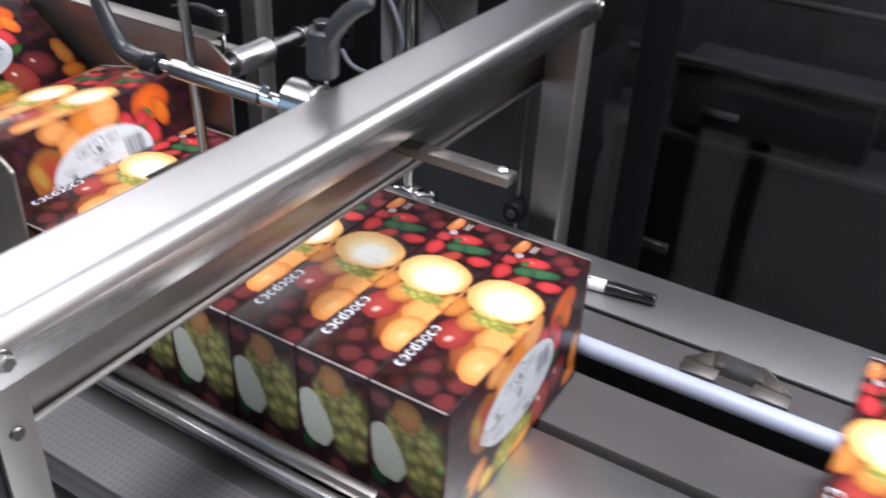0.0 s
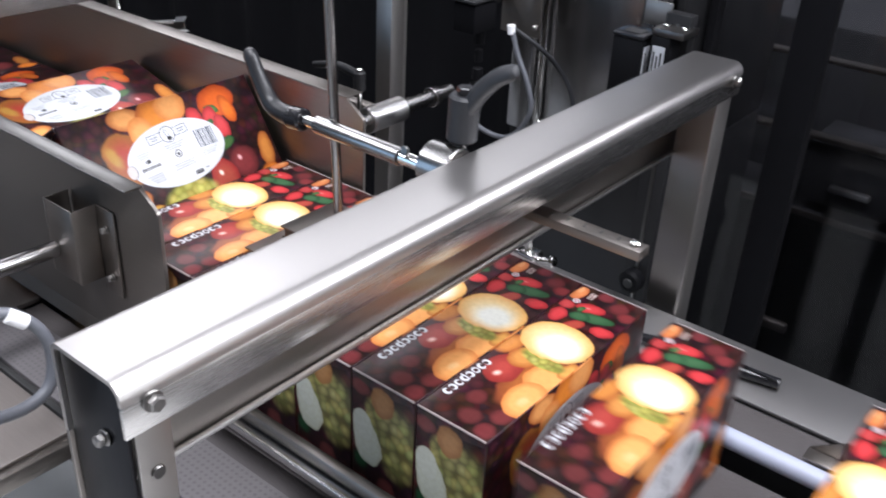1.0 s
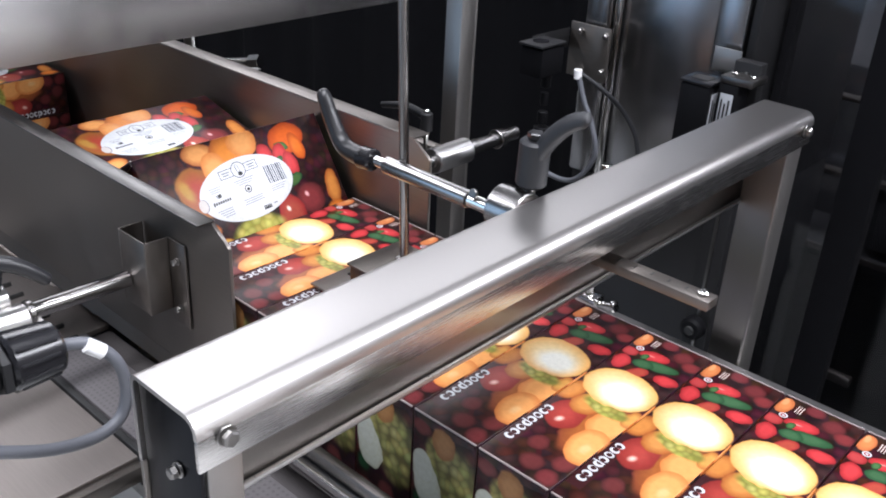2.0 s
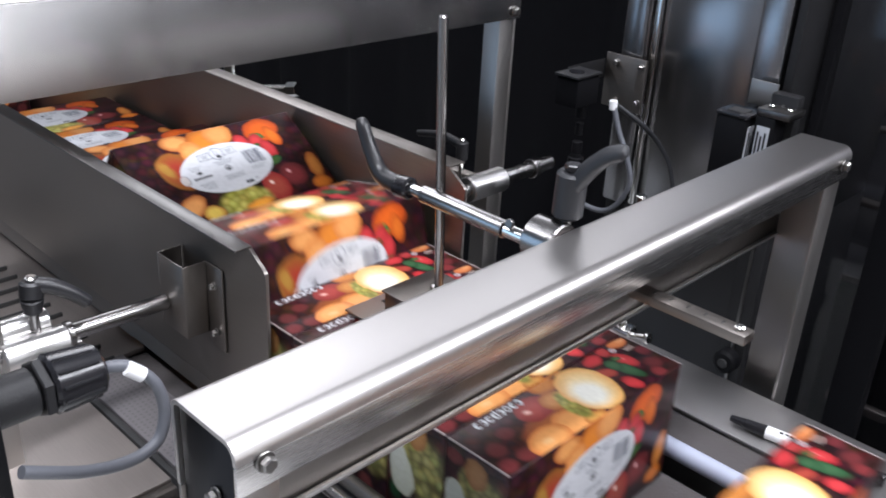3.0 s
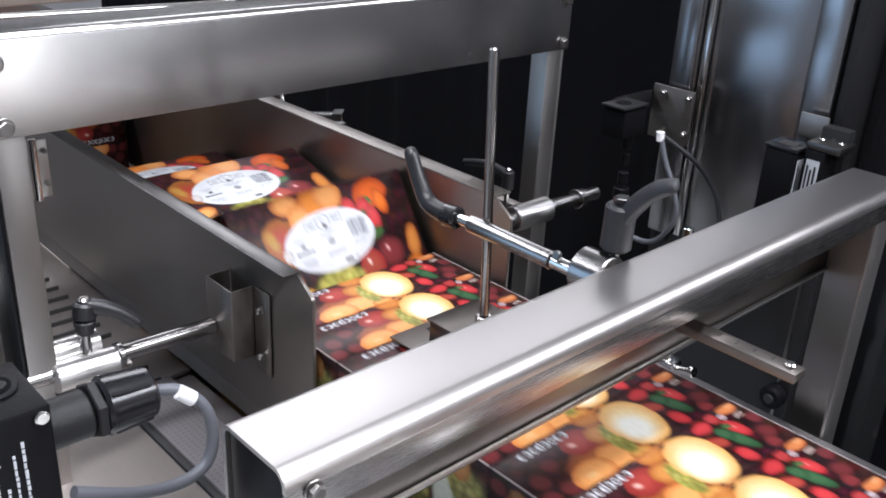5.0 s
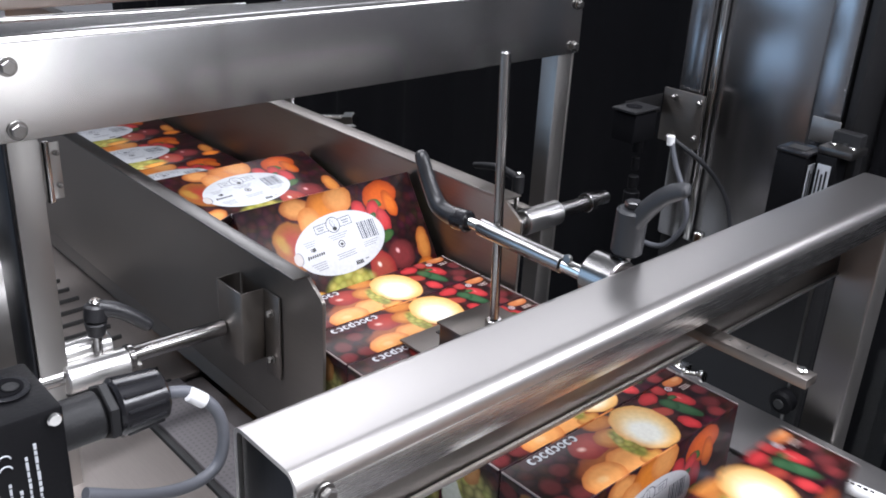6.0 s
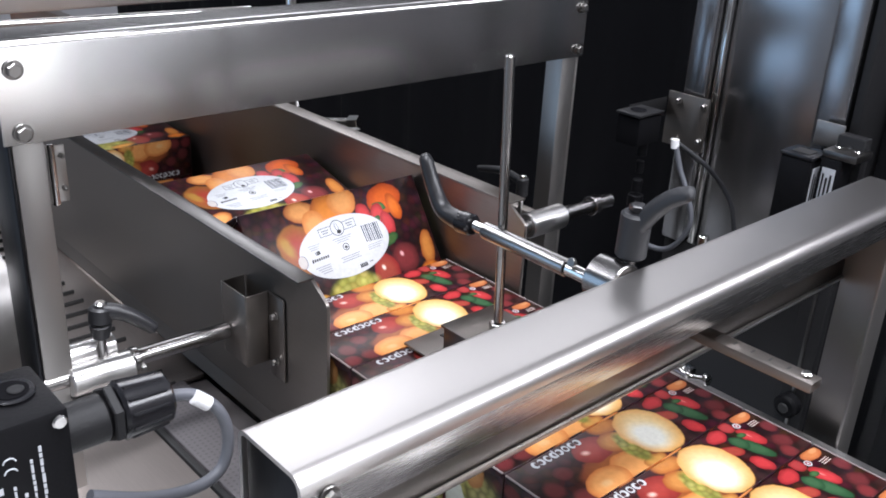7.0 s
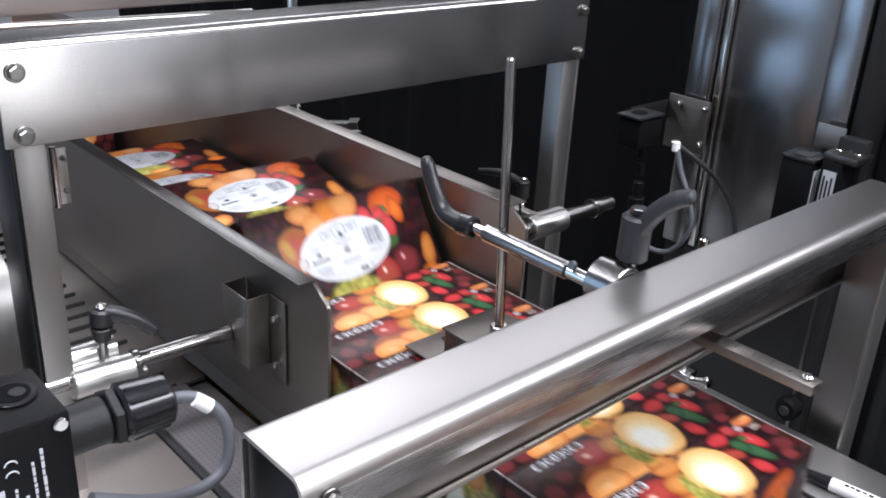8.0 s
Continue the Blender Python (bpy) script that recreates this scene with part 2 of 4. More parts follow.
# ---- background of the machine ----
def guard_curtain():
    """Black sheet behind the infeed, with soft upright folds."""
    bm = bmesh.new()
    cols = 120
    front = []
    for i in range(cols + 1):
        x = -2.6 + 2.02 * i / cols
        y = 1.10 + 0.012 * math.sin(x * 31) + 0.008 * math.sin(x * 57 + 1)
        front.append([bm.verts.new((x, y + d, z)) for d in (0, 0.004) for z in (-0.9, -0.02)])
    for a, b in zip(front, front[1:]):
        bm.faces.new((a[0], b[0], b[1], a[1]))
        bm.faces.new((a[2], a[3], b[3], b[2]))
        bm.faces.new((a[1], b[1], b[3], a[3]))
        bm.faces.new((a[0], a[2], b[2], b[0]))
    return solid("guard_curtain", bm, curtain_mat, "black guard curtain hanging behind the infeed", "curtain")


guard_curtain()

cabinet = thing("steel_cabinet", -0.5, 0.95, FLOOR, "brushed stainless steel machine cabinet behind the conveyor", "cabinet")
part("plinth", block(-0.608, -0.395, 0.95, 1.25, FLOOR, -0.4405, 0.002), black_plastic, cabinet)
part("panel", block(-0.575, -0.445, 0.957, 1.25, -0.44, -0.03, 0.002), steel_cab, cabinet)
part("corner_post", block(-0.608, -0.577, 0.94, 1.25, -0.44, -0.03, 0.004), steel_cab, cabinet)
part("corner_post", block(-0.575, -0.566, 0.949, 0.956, -0.44, -0.03, 0.002), steel_bright, cabinet)
part("door_post", block(-0.443, -0.408, 0.94, 1.25, -0.44, -0.03, 0.004), steel_cab, cabinet)
part("door_post", block(-0.4055, -0.395, 0.945, 1.25, -0.44, -0.03, 0.002), black_plastic, cabinet)


def guard_door():
    """Tinted guard panels with the dim machinery behind them."""
    g = thing("guard_door", 0.4, 1.02, FLOOR, "dark tinted guard door in a black frame", "guard door")
    part("pane", block(-0.392, 1.7, 1.02, 1.026, FLOOR, -0.03, 0), tinted, g)
    part("frame", block(-0.2965, -0.258, 1.0, 1.019, FLOOR, -0.03, 0.002), curtain_mat, g)
    part("frame", block(0.62, 0.67, 1.0, 1.019, FLOOR, -0.03, 0.002), curtain_mat, g)
    part("frame", block(-0.392, -0.381, 1.0, 1.019, FLOOR, -0.03, 0.002), curtain_mat, g)
    return g


guard_door()


def packing_machine():
    """Dim machinery behind the tinted panes."""
    g = thing("packing_machine", -0.1, 1.6, FLOOR, "dark enamelled packing machine behind the tinted door", "machine")
    part("body", block(-0.9, 1.9, 1.42, 2.3, FLOOR, -0.35, 0.01), machine_grey, g)
    part("shelf", block(-0.60, 1.9, 1.285, 1.419, -0.602, -0.5865, 0.003), machine_grey, g)
    part("shelf_edge", block(-0.60, 1.9, 1.281, 1.2845, -0.590, -0.5805, 0.001), steel_dull, g)
    part("rail", block(-0.60, 1.9, 1.29, 1.31, -0.478, -0.4705, 0.002), steel_dull, g)
    part("rail", block(-0.60, 1.9, 1.30, 1.32, -0.3735, -0.3675, 0.002), steel_dull, g)
    part("upright", block(-0.452, -0.436, 1.33, 1.35, -0.585, -0.05, 0.002), machine_grey, g)
    part("drawer_front", block(-0.335, -0.06, 1.30, 1.419, -0.572, -0.484, 0.003), machine_grey, g)
    part("handle", block(-0.289, -0.233, 1.285, 1.2985, -0.5445, -0.536, 0.002), steel_x, g)
    part("handle", block(-0.387, -0.295, 1.285, 1.2985, -0.778 - 0.012, -0.778 + 0.004, 0.003), steel_dull, g)
    return g


packing_machine()


# ---- conveyor ----
conv = thing("conveyor", -0.5, 0.45, FLOOR, "stainless steel carton conveyor with dark belts", "conveyor")
part("side_table", block(-0.62, 5.8, 0.686, 0.766, BED - 0.004, BED, 0.001), deck_steel, conv, "flat stainless side plate")
part("back_belt", block(-0.62, 5.8, 0.641, 0.684, BED - 0.02, BED - 0.003, 0.002), belt_dark, conv)
part("guide_tube", rod((-0.62, 0.629, BED), (5.8, 0.629, BED), 0.0085), tube_white, conv, "pale round plastic guide rail")
part("belt", block(-0.72, 5.8, 0.527, 0.596, BED - 0.02, BED - 0.001, 0.003), belt_dark, conv)
part("belt", block(-0.5, -0.3, 0.392, 0.512, BED - 0.02, BED - 0.001, 0.003), belt_dark, conv)
part("transfer_plate", block(-0.284, -0.232, 0.40, 0.515, BED - 0.02, BED, 0.001), plate_steel, conv)
part("transfer_plate", block(-0.175, 5.8, 0.40, 0.515, BED - 0.02, BED, 0.001), plate_steel, conv)
part("transfer_bar", block(-0.228, -0.18, 0.40, 0.517, BED - 0.02, BED - 0.004, 0.001), steel_dark, conv)
for hx, hy in ((-0.263, 0.505), (-0.262, 0.459)):
    part("bolt_hole", rod((hx, hy, BED - 0.002), (hx, hy, BED + 0.0006), 0.003, 14, 0), rubber, conv)
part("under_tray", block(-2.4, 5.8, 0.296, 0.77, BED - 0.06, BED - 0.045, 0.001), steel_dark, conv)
part("near_belt", block(-0.745, 0.4, 0.298, 0.350, BED - 0.02, BED - 0.001, 0.003), belt_holes, conv, "dark perforated side belt")
part("near_rail", block(-0.52, -0.21, 0.368, 0.377, BED + 0.018, BED + 0.030, 0.003), steel_dull, conv)
part("near_rail", block(-0.52, -0.21, 0.3595, 0.3675, BED + 0.007, BED + 0.019, 0.0025), steel_satin, conv)
part("near_rail_foot", block(-0.24, -0.18, 0.366, 0.396, BED + 0.008, BED + 0.0155, 0.002), steel_dark, conv)
part("near_deck", block(-1.7, -0.552, 0.02, 0.29, BED - 0.01, BED - 0.004, 0.001), near_steel, conv)
part("deck_rim", block(-0.5515, -0.541, 0.02, 0.29, BED - 0.022, BED - 0.0055, 0.003), steel_dull, conv)
part("trough", block(-0.745, 0.4, 0.3505, 0.3745, BED - 0.016, BED - 0.010, 0.001), belt_dark, conv)
part("near_deck", block(-1.7, -0.747, 0.2905, 0.3745, BED - 0.01, BED - 0.004, 0.001), near_steel, conv)
# added pan, coloured white for a strongly lit surface below the deck
part("lower_pan", block(-0.5395, 0.3, -0.02, 0.288, BED - 0.10, BED - 0.094, 0.002), bright_pan_white, conv, "added white pan for the brightly lit area below")
part("pan_bracket", block(-0.56, -0.541, 0.10, 0.20, BED - 0.10, BED - 0.0225, 0.001), steel_dull, conv)
part("belt_edge", block(-0.745, 0.4, 0.2915, 0.2975, BED - 0.02, BED - 0.003, 0.001), rubber, conv)
for i in range(18):
    x = -1.22 + 0.028 * i
    part("slit", block(x, x + 0.0024, 0.24, 0.340, BED - 0.0035, BED + 0.0006, 0), rubber, conv)
part("leg", block(-1.2, -1.15, 0.1, 0.15, FLOOR, BED - 0.0105, 0.003), steel_z, conv)
part("leg", block(0.3, 0.35, 0.30, 0.35, FLOOR, BED - 0.061, 0.003), steel_z, conv)
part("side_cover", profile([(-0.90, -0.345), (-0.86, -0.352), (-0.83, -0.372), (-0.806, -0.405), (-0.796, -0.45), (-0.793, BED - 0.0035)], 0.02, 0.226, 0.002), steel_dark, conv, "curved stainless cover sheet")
part("leg", block(-1.2, -1.15, 0.70, 0.75, FLOOR, BED - 0.061, 0.003), steel_z, conv)
part("leg", block(4.3, 4.35, 0.7, 0.75, FLOOR, BED - 0.061, 0.003), steel_z, conv)
part("leg", block(4.3, 4.35, 0.35, 0.4, FLOOR, BED - 0.061, 0.003), steel_z, conv)
part("leg", block(0.3, 0.35, 0.70, 0.75, FLOOR, BED - 0.061, 0.003), steel_z, conv)
part("carry_deck", block(-4.6, -0.80, 0.388, 0.586, -0.53, -0.5115, 0.002), steel_dull, conv)


def guide_plate(name, y0, y1, lip, z0, z1, x1, label, lip_steel):
    g = thing(name, -0.8, (y0 + y1) / 2, BED, label, "guide plate", "infeed guide plates")
    bm = bmesh.new()
    rim = [(-1.9, z0), (x1, z0), (x1, z1 - 0.016), (x1 - 0.002, z1 - 0.013), (x1 - 0.021, z1), (-1.9, z1)]
    ends = [[bm.verts.new((x, y, z)) for x, z in rim] for y in (y0, y1)]
    bm.faces.new(ends[0])
    bm.faces.new(ends[1][::-1])
    for k in range(6):
        bm.faces.new((ends[0][k], ends[0][(k + 1) % 6], ends[1][(k + 1) % 6], ends[1][k]))
    part("sheet", bm, steel_dull, g)
    part("lip", block(-1.9, x1 - 0.021, min(y0, y0 + lip), max(y1, y1 + lip), z1 + 0.0002, z1 + 0.002, 0.0005), lip_steel, g)
    return g


near_plate = guide_plate("infeed_guide", 0.375, 0.378, -0.013, -0.482, -0.323, -0.534, "dull stainless guide plate beside the infeed", steel_dark)
far_plate = guide_plate("infeed_guide", 0.595, 0.598, 0.018, BED + 0.002, -0.305, -0.53, "brownish reflecting stainless guide plate behind the infeed", steel_dull)

skirt = bmesh.new()
ends = [[skirt.verts.new((x, y, z)) for y, z in ((0.375, -0.4822), (0.378, -0.4822), (0.3745, BED + 0.0005), (0.3715, BED + 0.0005))] for x in (-1.9, -0.536)]
for e in ends:
    skirt.faces.new(e)
for k in range(4):
    skirt.faces.new((ends[0][k], ends[0][(k + 1) % 4], ends[1][(k + 1) % 4], ends[1][k]))
part("skirt", skirt, steel_dull, near_plate, "folded lower edge of the guide plate")


# ---- bridge frames ----
def bolt(p, n, r, parent):
    """A hexagon bolt head with its washer, at p, facing n."""
    p, n = Vector(p), Vector(n)
    w = part("washer", rod(p, p + n * 0.0014, r * 1.25, 18, 0.0003), bolt_steel, parent)
    return part("bolt", hexagon(p + n * 0.0015, p + n * 0.0055, r), bolt_steel, parent)


def front_bridge():
    g = thing("bridge_frame", -0.295, 0.48, BED, "brushed stainless bridge frame over the carton row", "machine frame", "bridge frames")
    out = [(-0.322, -0.300), (-0.322, -0.256)] + arc(-0.316, -0.256, 0.006, 180, 90) + arc(-0.279, -0.259, 0.009, 90, 0, 10) + [(-0.270, -0.2610)]
    part("beam", profile(out, 0.176, 0.806, 0.0025), steel_y, g)
    part("front_flange", block(-0.2725, -0.270, 0.176, 0.806, -0.2780, -0.2612, 0.0005), steel_flange, g)
    # a darker steel than the beam's paints the shade inside this flange
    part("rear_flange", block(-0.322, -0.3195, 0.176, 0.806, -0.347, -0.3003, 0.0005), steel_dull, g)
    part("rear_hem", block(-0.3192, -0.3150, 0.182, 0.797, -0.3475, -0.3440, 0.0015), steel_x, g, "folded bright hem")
    # left flank: its dark reflection is painted by the near-black steel
    part("post", block(-0.3185, -0.2735, 0.178, 0.181, FLOOR, -0.2535, 0.0008), shaded_flank_steel, g)
    part("post", block(-0.2755, -0.2725, 0.1815, 0.200, FLOOR, -0.2535, 0.0008), steel_z, g)
    part("post", block(-0.3185, -0.2735, 0.798, 0.801, FLOOR, -0.2535, 0.0008), steel_z, g)
    part("post", block(-0.2755, -0.2725, 0.769, 0.7975, FLOOR, -0.2535, 0.0008), steel_z, g)
    part("lip", profile([(-0.2775, -0.2785), (-0.2725, -0.2780), (-0.2712, -0.2783)], 0.204, 0.766, 0.001), steel_dull, g)
    bolt((-0.2695, 0.190, -0.2635), (1, 0, 0), 0.0042, g)
    bolt((-0.2695, 0.789, -0.263), (1, 0, 0), 0.0045, g)
    bolt((-0.289, 0.1775, -0.287), (0, -1, 0), 0.0032, g)
    part("post_screw", rod((-0.2724, 0.190, -0.305), (-0.2705, 0.190, -0.305), 0.0036, 16, 0.0006), steel_dark, g)
    return g


def rear_bridge():
    g = thing("bridge_frame", -0.665, 0.48, BED, "tall brushed stainless bridge frame over the infeed", "machine frame", "bridge frames")
    out = [(-0.69, -0.20), (-0.69, -0.135)] + arc(-0.684, -0.137, 0.006, 180, 90) + arc(-0.649, -0.137, 0.006, 90, 0) + [(-0.643, -0.203)]
    part("beam", profile(out, 0.186, 0.79, 0.0025), steel_satin, g)
    # left flank in the same near-black steel, for its dark reflection
    part("post", block(-0.69, -0.6465, 0.188, 0.191, FLOOR, -0.14, 0.0008), shaded_flank_steel, g)
    part("post", block(-0.6495, -0.6465, 0.1915, 0.213, FLOOR, -0.14, 0.0008), steel_z, g)
    part("post", block(-0.69, -0.6465, 0.785, 0.788, FLOOR, -0.14, 0.0008), steel_z, g)
    part("post", block(-0.6495, -0.6465, 0.762, 0.7845, FLOOR, -0.14, 0.0008), steel_z, g)
    for y, z in ((0.198, -0.151), (0.199, -0.195), (0.781, -0.151), (0.780, -0.195)):
        bolt((-0.6425, y, z), (1, 0, 0), 0.0055 if y < 0.5 else 0.0045, g)
    return g


front_bridge()
rear_bridge()

# ---- printed carton board ----
class Print:
    """Builds a printed picture as a node material: soft-edged round fruits over a ground of dark cherries."""

    def __init__(self, name, first, second, turned=1):
        self.m = bpy.data.materials.new(name)
        self.m.use_nodes = True
        self.nt = self.m.node_tree
        self.bsdf = self.nt.nodes["Principled BSDF"]
        self.bsdf.inputs["Roughness"].default_value = 0.28
        self.bsdf.inputs["Specular IOR Level"].default_value = 0.13
        self.bsdf.inputs["Coat Weight"].default_value = 0.04
        self.bsdf.inputs["Coat Roughness"].default_value = 0.12
        co = self.node("ShaderNodeTexCoord")
        sep = self.node("ShaderNodeSeparateXYZ")
        self.nt.links.new(co.outputs["Object"], sep.inputs[0])
        flat = self.node("ShaderNodeCombineXYZ")
        side = self.node("ShaderNodeMath")
        side.operation = "MULTIPLY"
        side.inputs[1].default_value = turned
        self.nt.links.new(sep.outputs[first], side.inputs[0])
        self.nt.links.new(side.outputs[0], flat.inputs[0])
        self.nt.links.new(sep.outputs[second], flat.inputs[1])
        self.plain = flat.outputs[0]
        wob = self.node("ShaderNodeTexNoise")
        wob.inputs["Scale"].default_value = 90
        self.nt.links.new(self.plain, wob.inputs["Vector"])
        shift = self.node("ShaderNodeVectorMath")
        shift.operation = "MULTIPLY_ADD"
        self.nt.links.new(wob.outputs["Color"], shift.inputs[0])
        shift.inputs[1].default_value = (0.004, 0.004, 0)
        self.nt.links.new(self.plain, shift.inputs[2])
        move = self.node("ShaderNodeVectorMath")
        move.operation = "SUBTRACT"
        move.inputs[1].default_value = (0.002, 0.002, 0)
        self.nt.links.new(shift.outputs[0], move.inputs[0])
        self.soft = move.outputs[0]
        self.fine = self.node("ShaderNodeTexNoise")
        self.fine.inputs["Scale"].default_value = 260
        self.nt.links.new(self.plain, self.fine.inputs["Vector"])
        self.colour = self.balls(120, (0.068, 0.020, 0.021), (0.024, 0.010, 0.011))
        bump = self.node("ShaderNodeBump")
        bump.inputs["Strength"].default_value = 0.05
        bump.inputs["Distance"].default_value = 0.002
        warp = self.node("ShaderNodeTexNoise")
        warp.inputs["Scale"].default_value = 22
        self.nt.links.new(co.outputs["Object"], warp.inputs["Vector"])
        self.nt.links.new(warp.outputs["Fac"], bump.inputs["Height"])
        self.nt.links.new(bump.outputs[0], self.bsdf.inputs["Coat Normal"])
        self.nt.links.new(bump.outputs[0], self.bsdf.inputs["Normal"])

    def node(self, kind):
        return self.nt.nodes.new(kind)

    def balls(self, scale, light, dark, mixed=0.55):
        """A field of small round fruits."""
        v = self.node("ShaderNodeTexVoronoi")
        v.inputs["Scale"].default_value = scale
        self.nt.links.new(self.soft, v.inputs["Vector"])
        ramp = self.node("ShaderNodeValToRGB")
        ramp.color_ramp.elements[0].color, ramp.color_ramp.elements[1].color = (*light, 1), (*dark, 1)
        ramp.color_ramp.elements[0].position, ramp.color_ramp.elements[1].position = 0.12, 0.72
        self.nt.links.new(v.outputs["Distance"], ramp.inputs[0])
        vary = self.node("ShaderNodeMix")
        vary.data_type, vary.blend_type = "RGBA", "MULTIPLY"
        vary.inputs["Factor"].default_value = mixed
        self.nt.links.new(ramp.outputs[0], vary.inputs["A"])
        self.nt.links.new(v.outputs["Color"], vary.inputs["B"])
        return vary.outputs["Result"]

    def mask(self, a, b, ra, rb, turn, edge, sharp):
        mp = self.node("ShaderNodeMapping")
        mp.vector_type = "TEXTURE"
        mp.inputs["Location"].default_value = (a, b, 0)
        mp.inputs["Rotation"].default_value = (0, 0, radians(turn))
        mp.inputs["Scale"].default_value = (ra, rb, 1)
        self.nt.links.new(self.plain if sharp else self.soft, mp.inputs["Vector"])
        ln = self.node("ShaderNodeVectorMath")
        ln.operation = "LENGTH"
        self.nt.links.new(mp.outputs[0], ln.inputs[0])
        rng = self.node("ShaderNodeMapRange")
        rng.interpolation_type = "SMOOTHSTEP"
        rng.inputs["From Min"].default_value, rng.inputs["From Max"].default_value = 1 - edge, 1
        rng.inputs["To Min"].default_value, rng.inputs["To Max"].default_value = 1, 0
        self.nt.links.new(ln.outputs["Value"], rng.inputs["Value"])
        return ln.outputs["Value"], rng.outputs[0]

    def lay(self, fac, colour):
        mix = self.node("ShaderNodeMix")
        mix.data_type = "RGBA"
        self.nt.links.new(fac, mix.inputs["Factor"])
        self.nt.links.new(self.colour, mix.inputs["A"])
        if isinstance(colour, tuple):
            mix.inputs["B"].default_value = (*colour, 1)
        else:
            self.nt.links.new(colour, mix.inputs["B"])
        self.colour = mix.outputs["Result"]

    def fruit(self, a, b, ra, rb, turn, heart, rim, edge=0.14, mid=0.45):
        """One fruit: centre, radii, turn, and its colours in the middle and at the rim."""
        dist, fac = self.mask(a, b, ra, rb, turn, edge, False)
        ramp = self.node("ShaderNodeValToRGB")
        ramp.color_ramp.elements[0].color, ramp.color_ramp.elements[1].color = (*heart, 1), (*rim, 1)
        ramp.color_ramp.elements[0].position, ramp.color_ramp.elements[1].position = mid, 1
        self.nt.links.new(dist, ramp.inputs[0])
        self.lay(fac, ramp.outputs[0])

    def cluster(self, a, b, ra, rb, turn, scale, light, dark):
        _, fac = self.mask(a, b, ra, rb, turn, 0.35, False)
        self.lay(fac, self.balls(scale, light, dark, 0.15))

    def flat(self, a, b, ra, rb, turn, colour, edge=0.04):
        _, fac = self.mask(a, b, ra, rb, turn, edge, True)
        self.lay(fac, colour)

    def bar(self, a, b, ha, hb, turn, colour):
        """A plain printed bar."""
        mp = self.node("ShaderNodeMapping")
        mp.vector_type = "TEXTURE"
        mp.inputs["Location"].default_value = (a, b, 0)
        mp.inputs["Rotation"].default_value = (0, 0, radians(turn))
        mp.inputs["Scale"].default_value = (ha, hb, 1)
        self.nt.links.new(self.plain, mp.inputs["Vector"])
        ab = self.node("ShaderNodeVectorMath")
        ab.operation = "ABSOLUTE"
        self.nt.links.new(mp.outputs[0], ab.inputs[0])
        sp = self.node("ShaderNodeSeparateXYZ")
        self.nt.links.new(ab.outputs[0], sp.inputs[0])
        mx = self.node("ShaderNodeMath")
        mx.operation = "MAXIMUM"
        self.nt.links.new(sp.outputs[0], mx.inputs[0])
        self.nt.links.new(sp.outputs[1], mx.inputs[1])
        ls = self.node("ShaderNodeMath")
        ls.operation = "LESS_THAN"
        ls.inputs[1].default_value = 1
        self.nt.links.new(mx.outputs[0], ls.inputs[0])
        self.lay(ls.outputs[0], colour)

    def done(self):
        mix = self.node("ShaderNodeMix")
        mix.data_type, mix.blend_type = "RGBA", "MULTIPLY"
        mix.inputs["Factor"].default_value = 0.25
        self.nt.links.new(self.colour, mix.inputs["A"])
        self.nt.links.new(self.fine.outputs["Fac"], mix.inputs["B"])
        self.nt.links.new(mix.outputs["Result"], self.bsdf.inputs["Base Color"])
        return self.m


RED, DARKRED, MAROON = (0.52, 0.045, 0.05), (0.26, 0.018, 0.022), (0.055, 0.014, 0.015)
ORANGE, AMBER, RUST = (0.55, 0.17, 0.04), (0.70, 0.31, 0.10), (0.3, 0.07, 0.018)
LEAF, DARKLEAF = (0.05, 0.11, 0.03), (0.012, 0.05, 0.02)
WHITE, INK, SHADOW = (0.56, 0.575, 0.60), (0.012, 0.012, 0.016), (0.012, 0.004, 0.006)


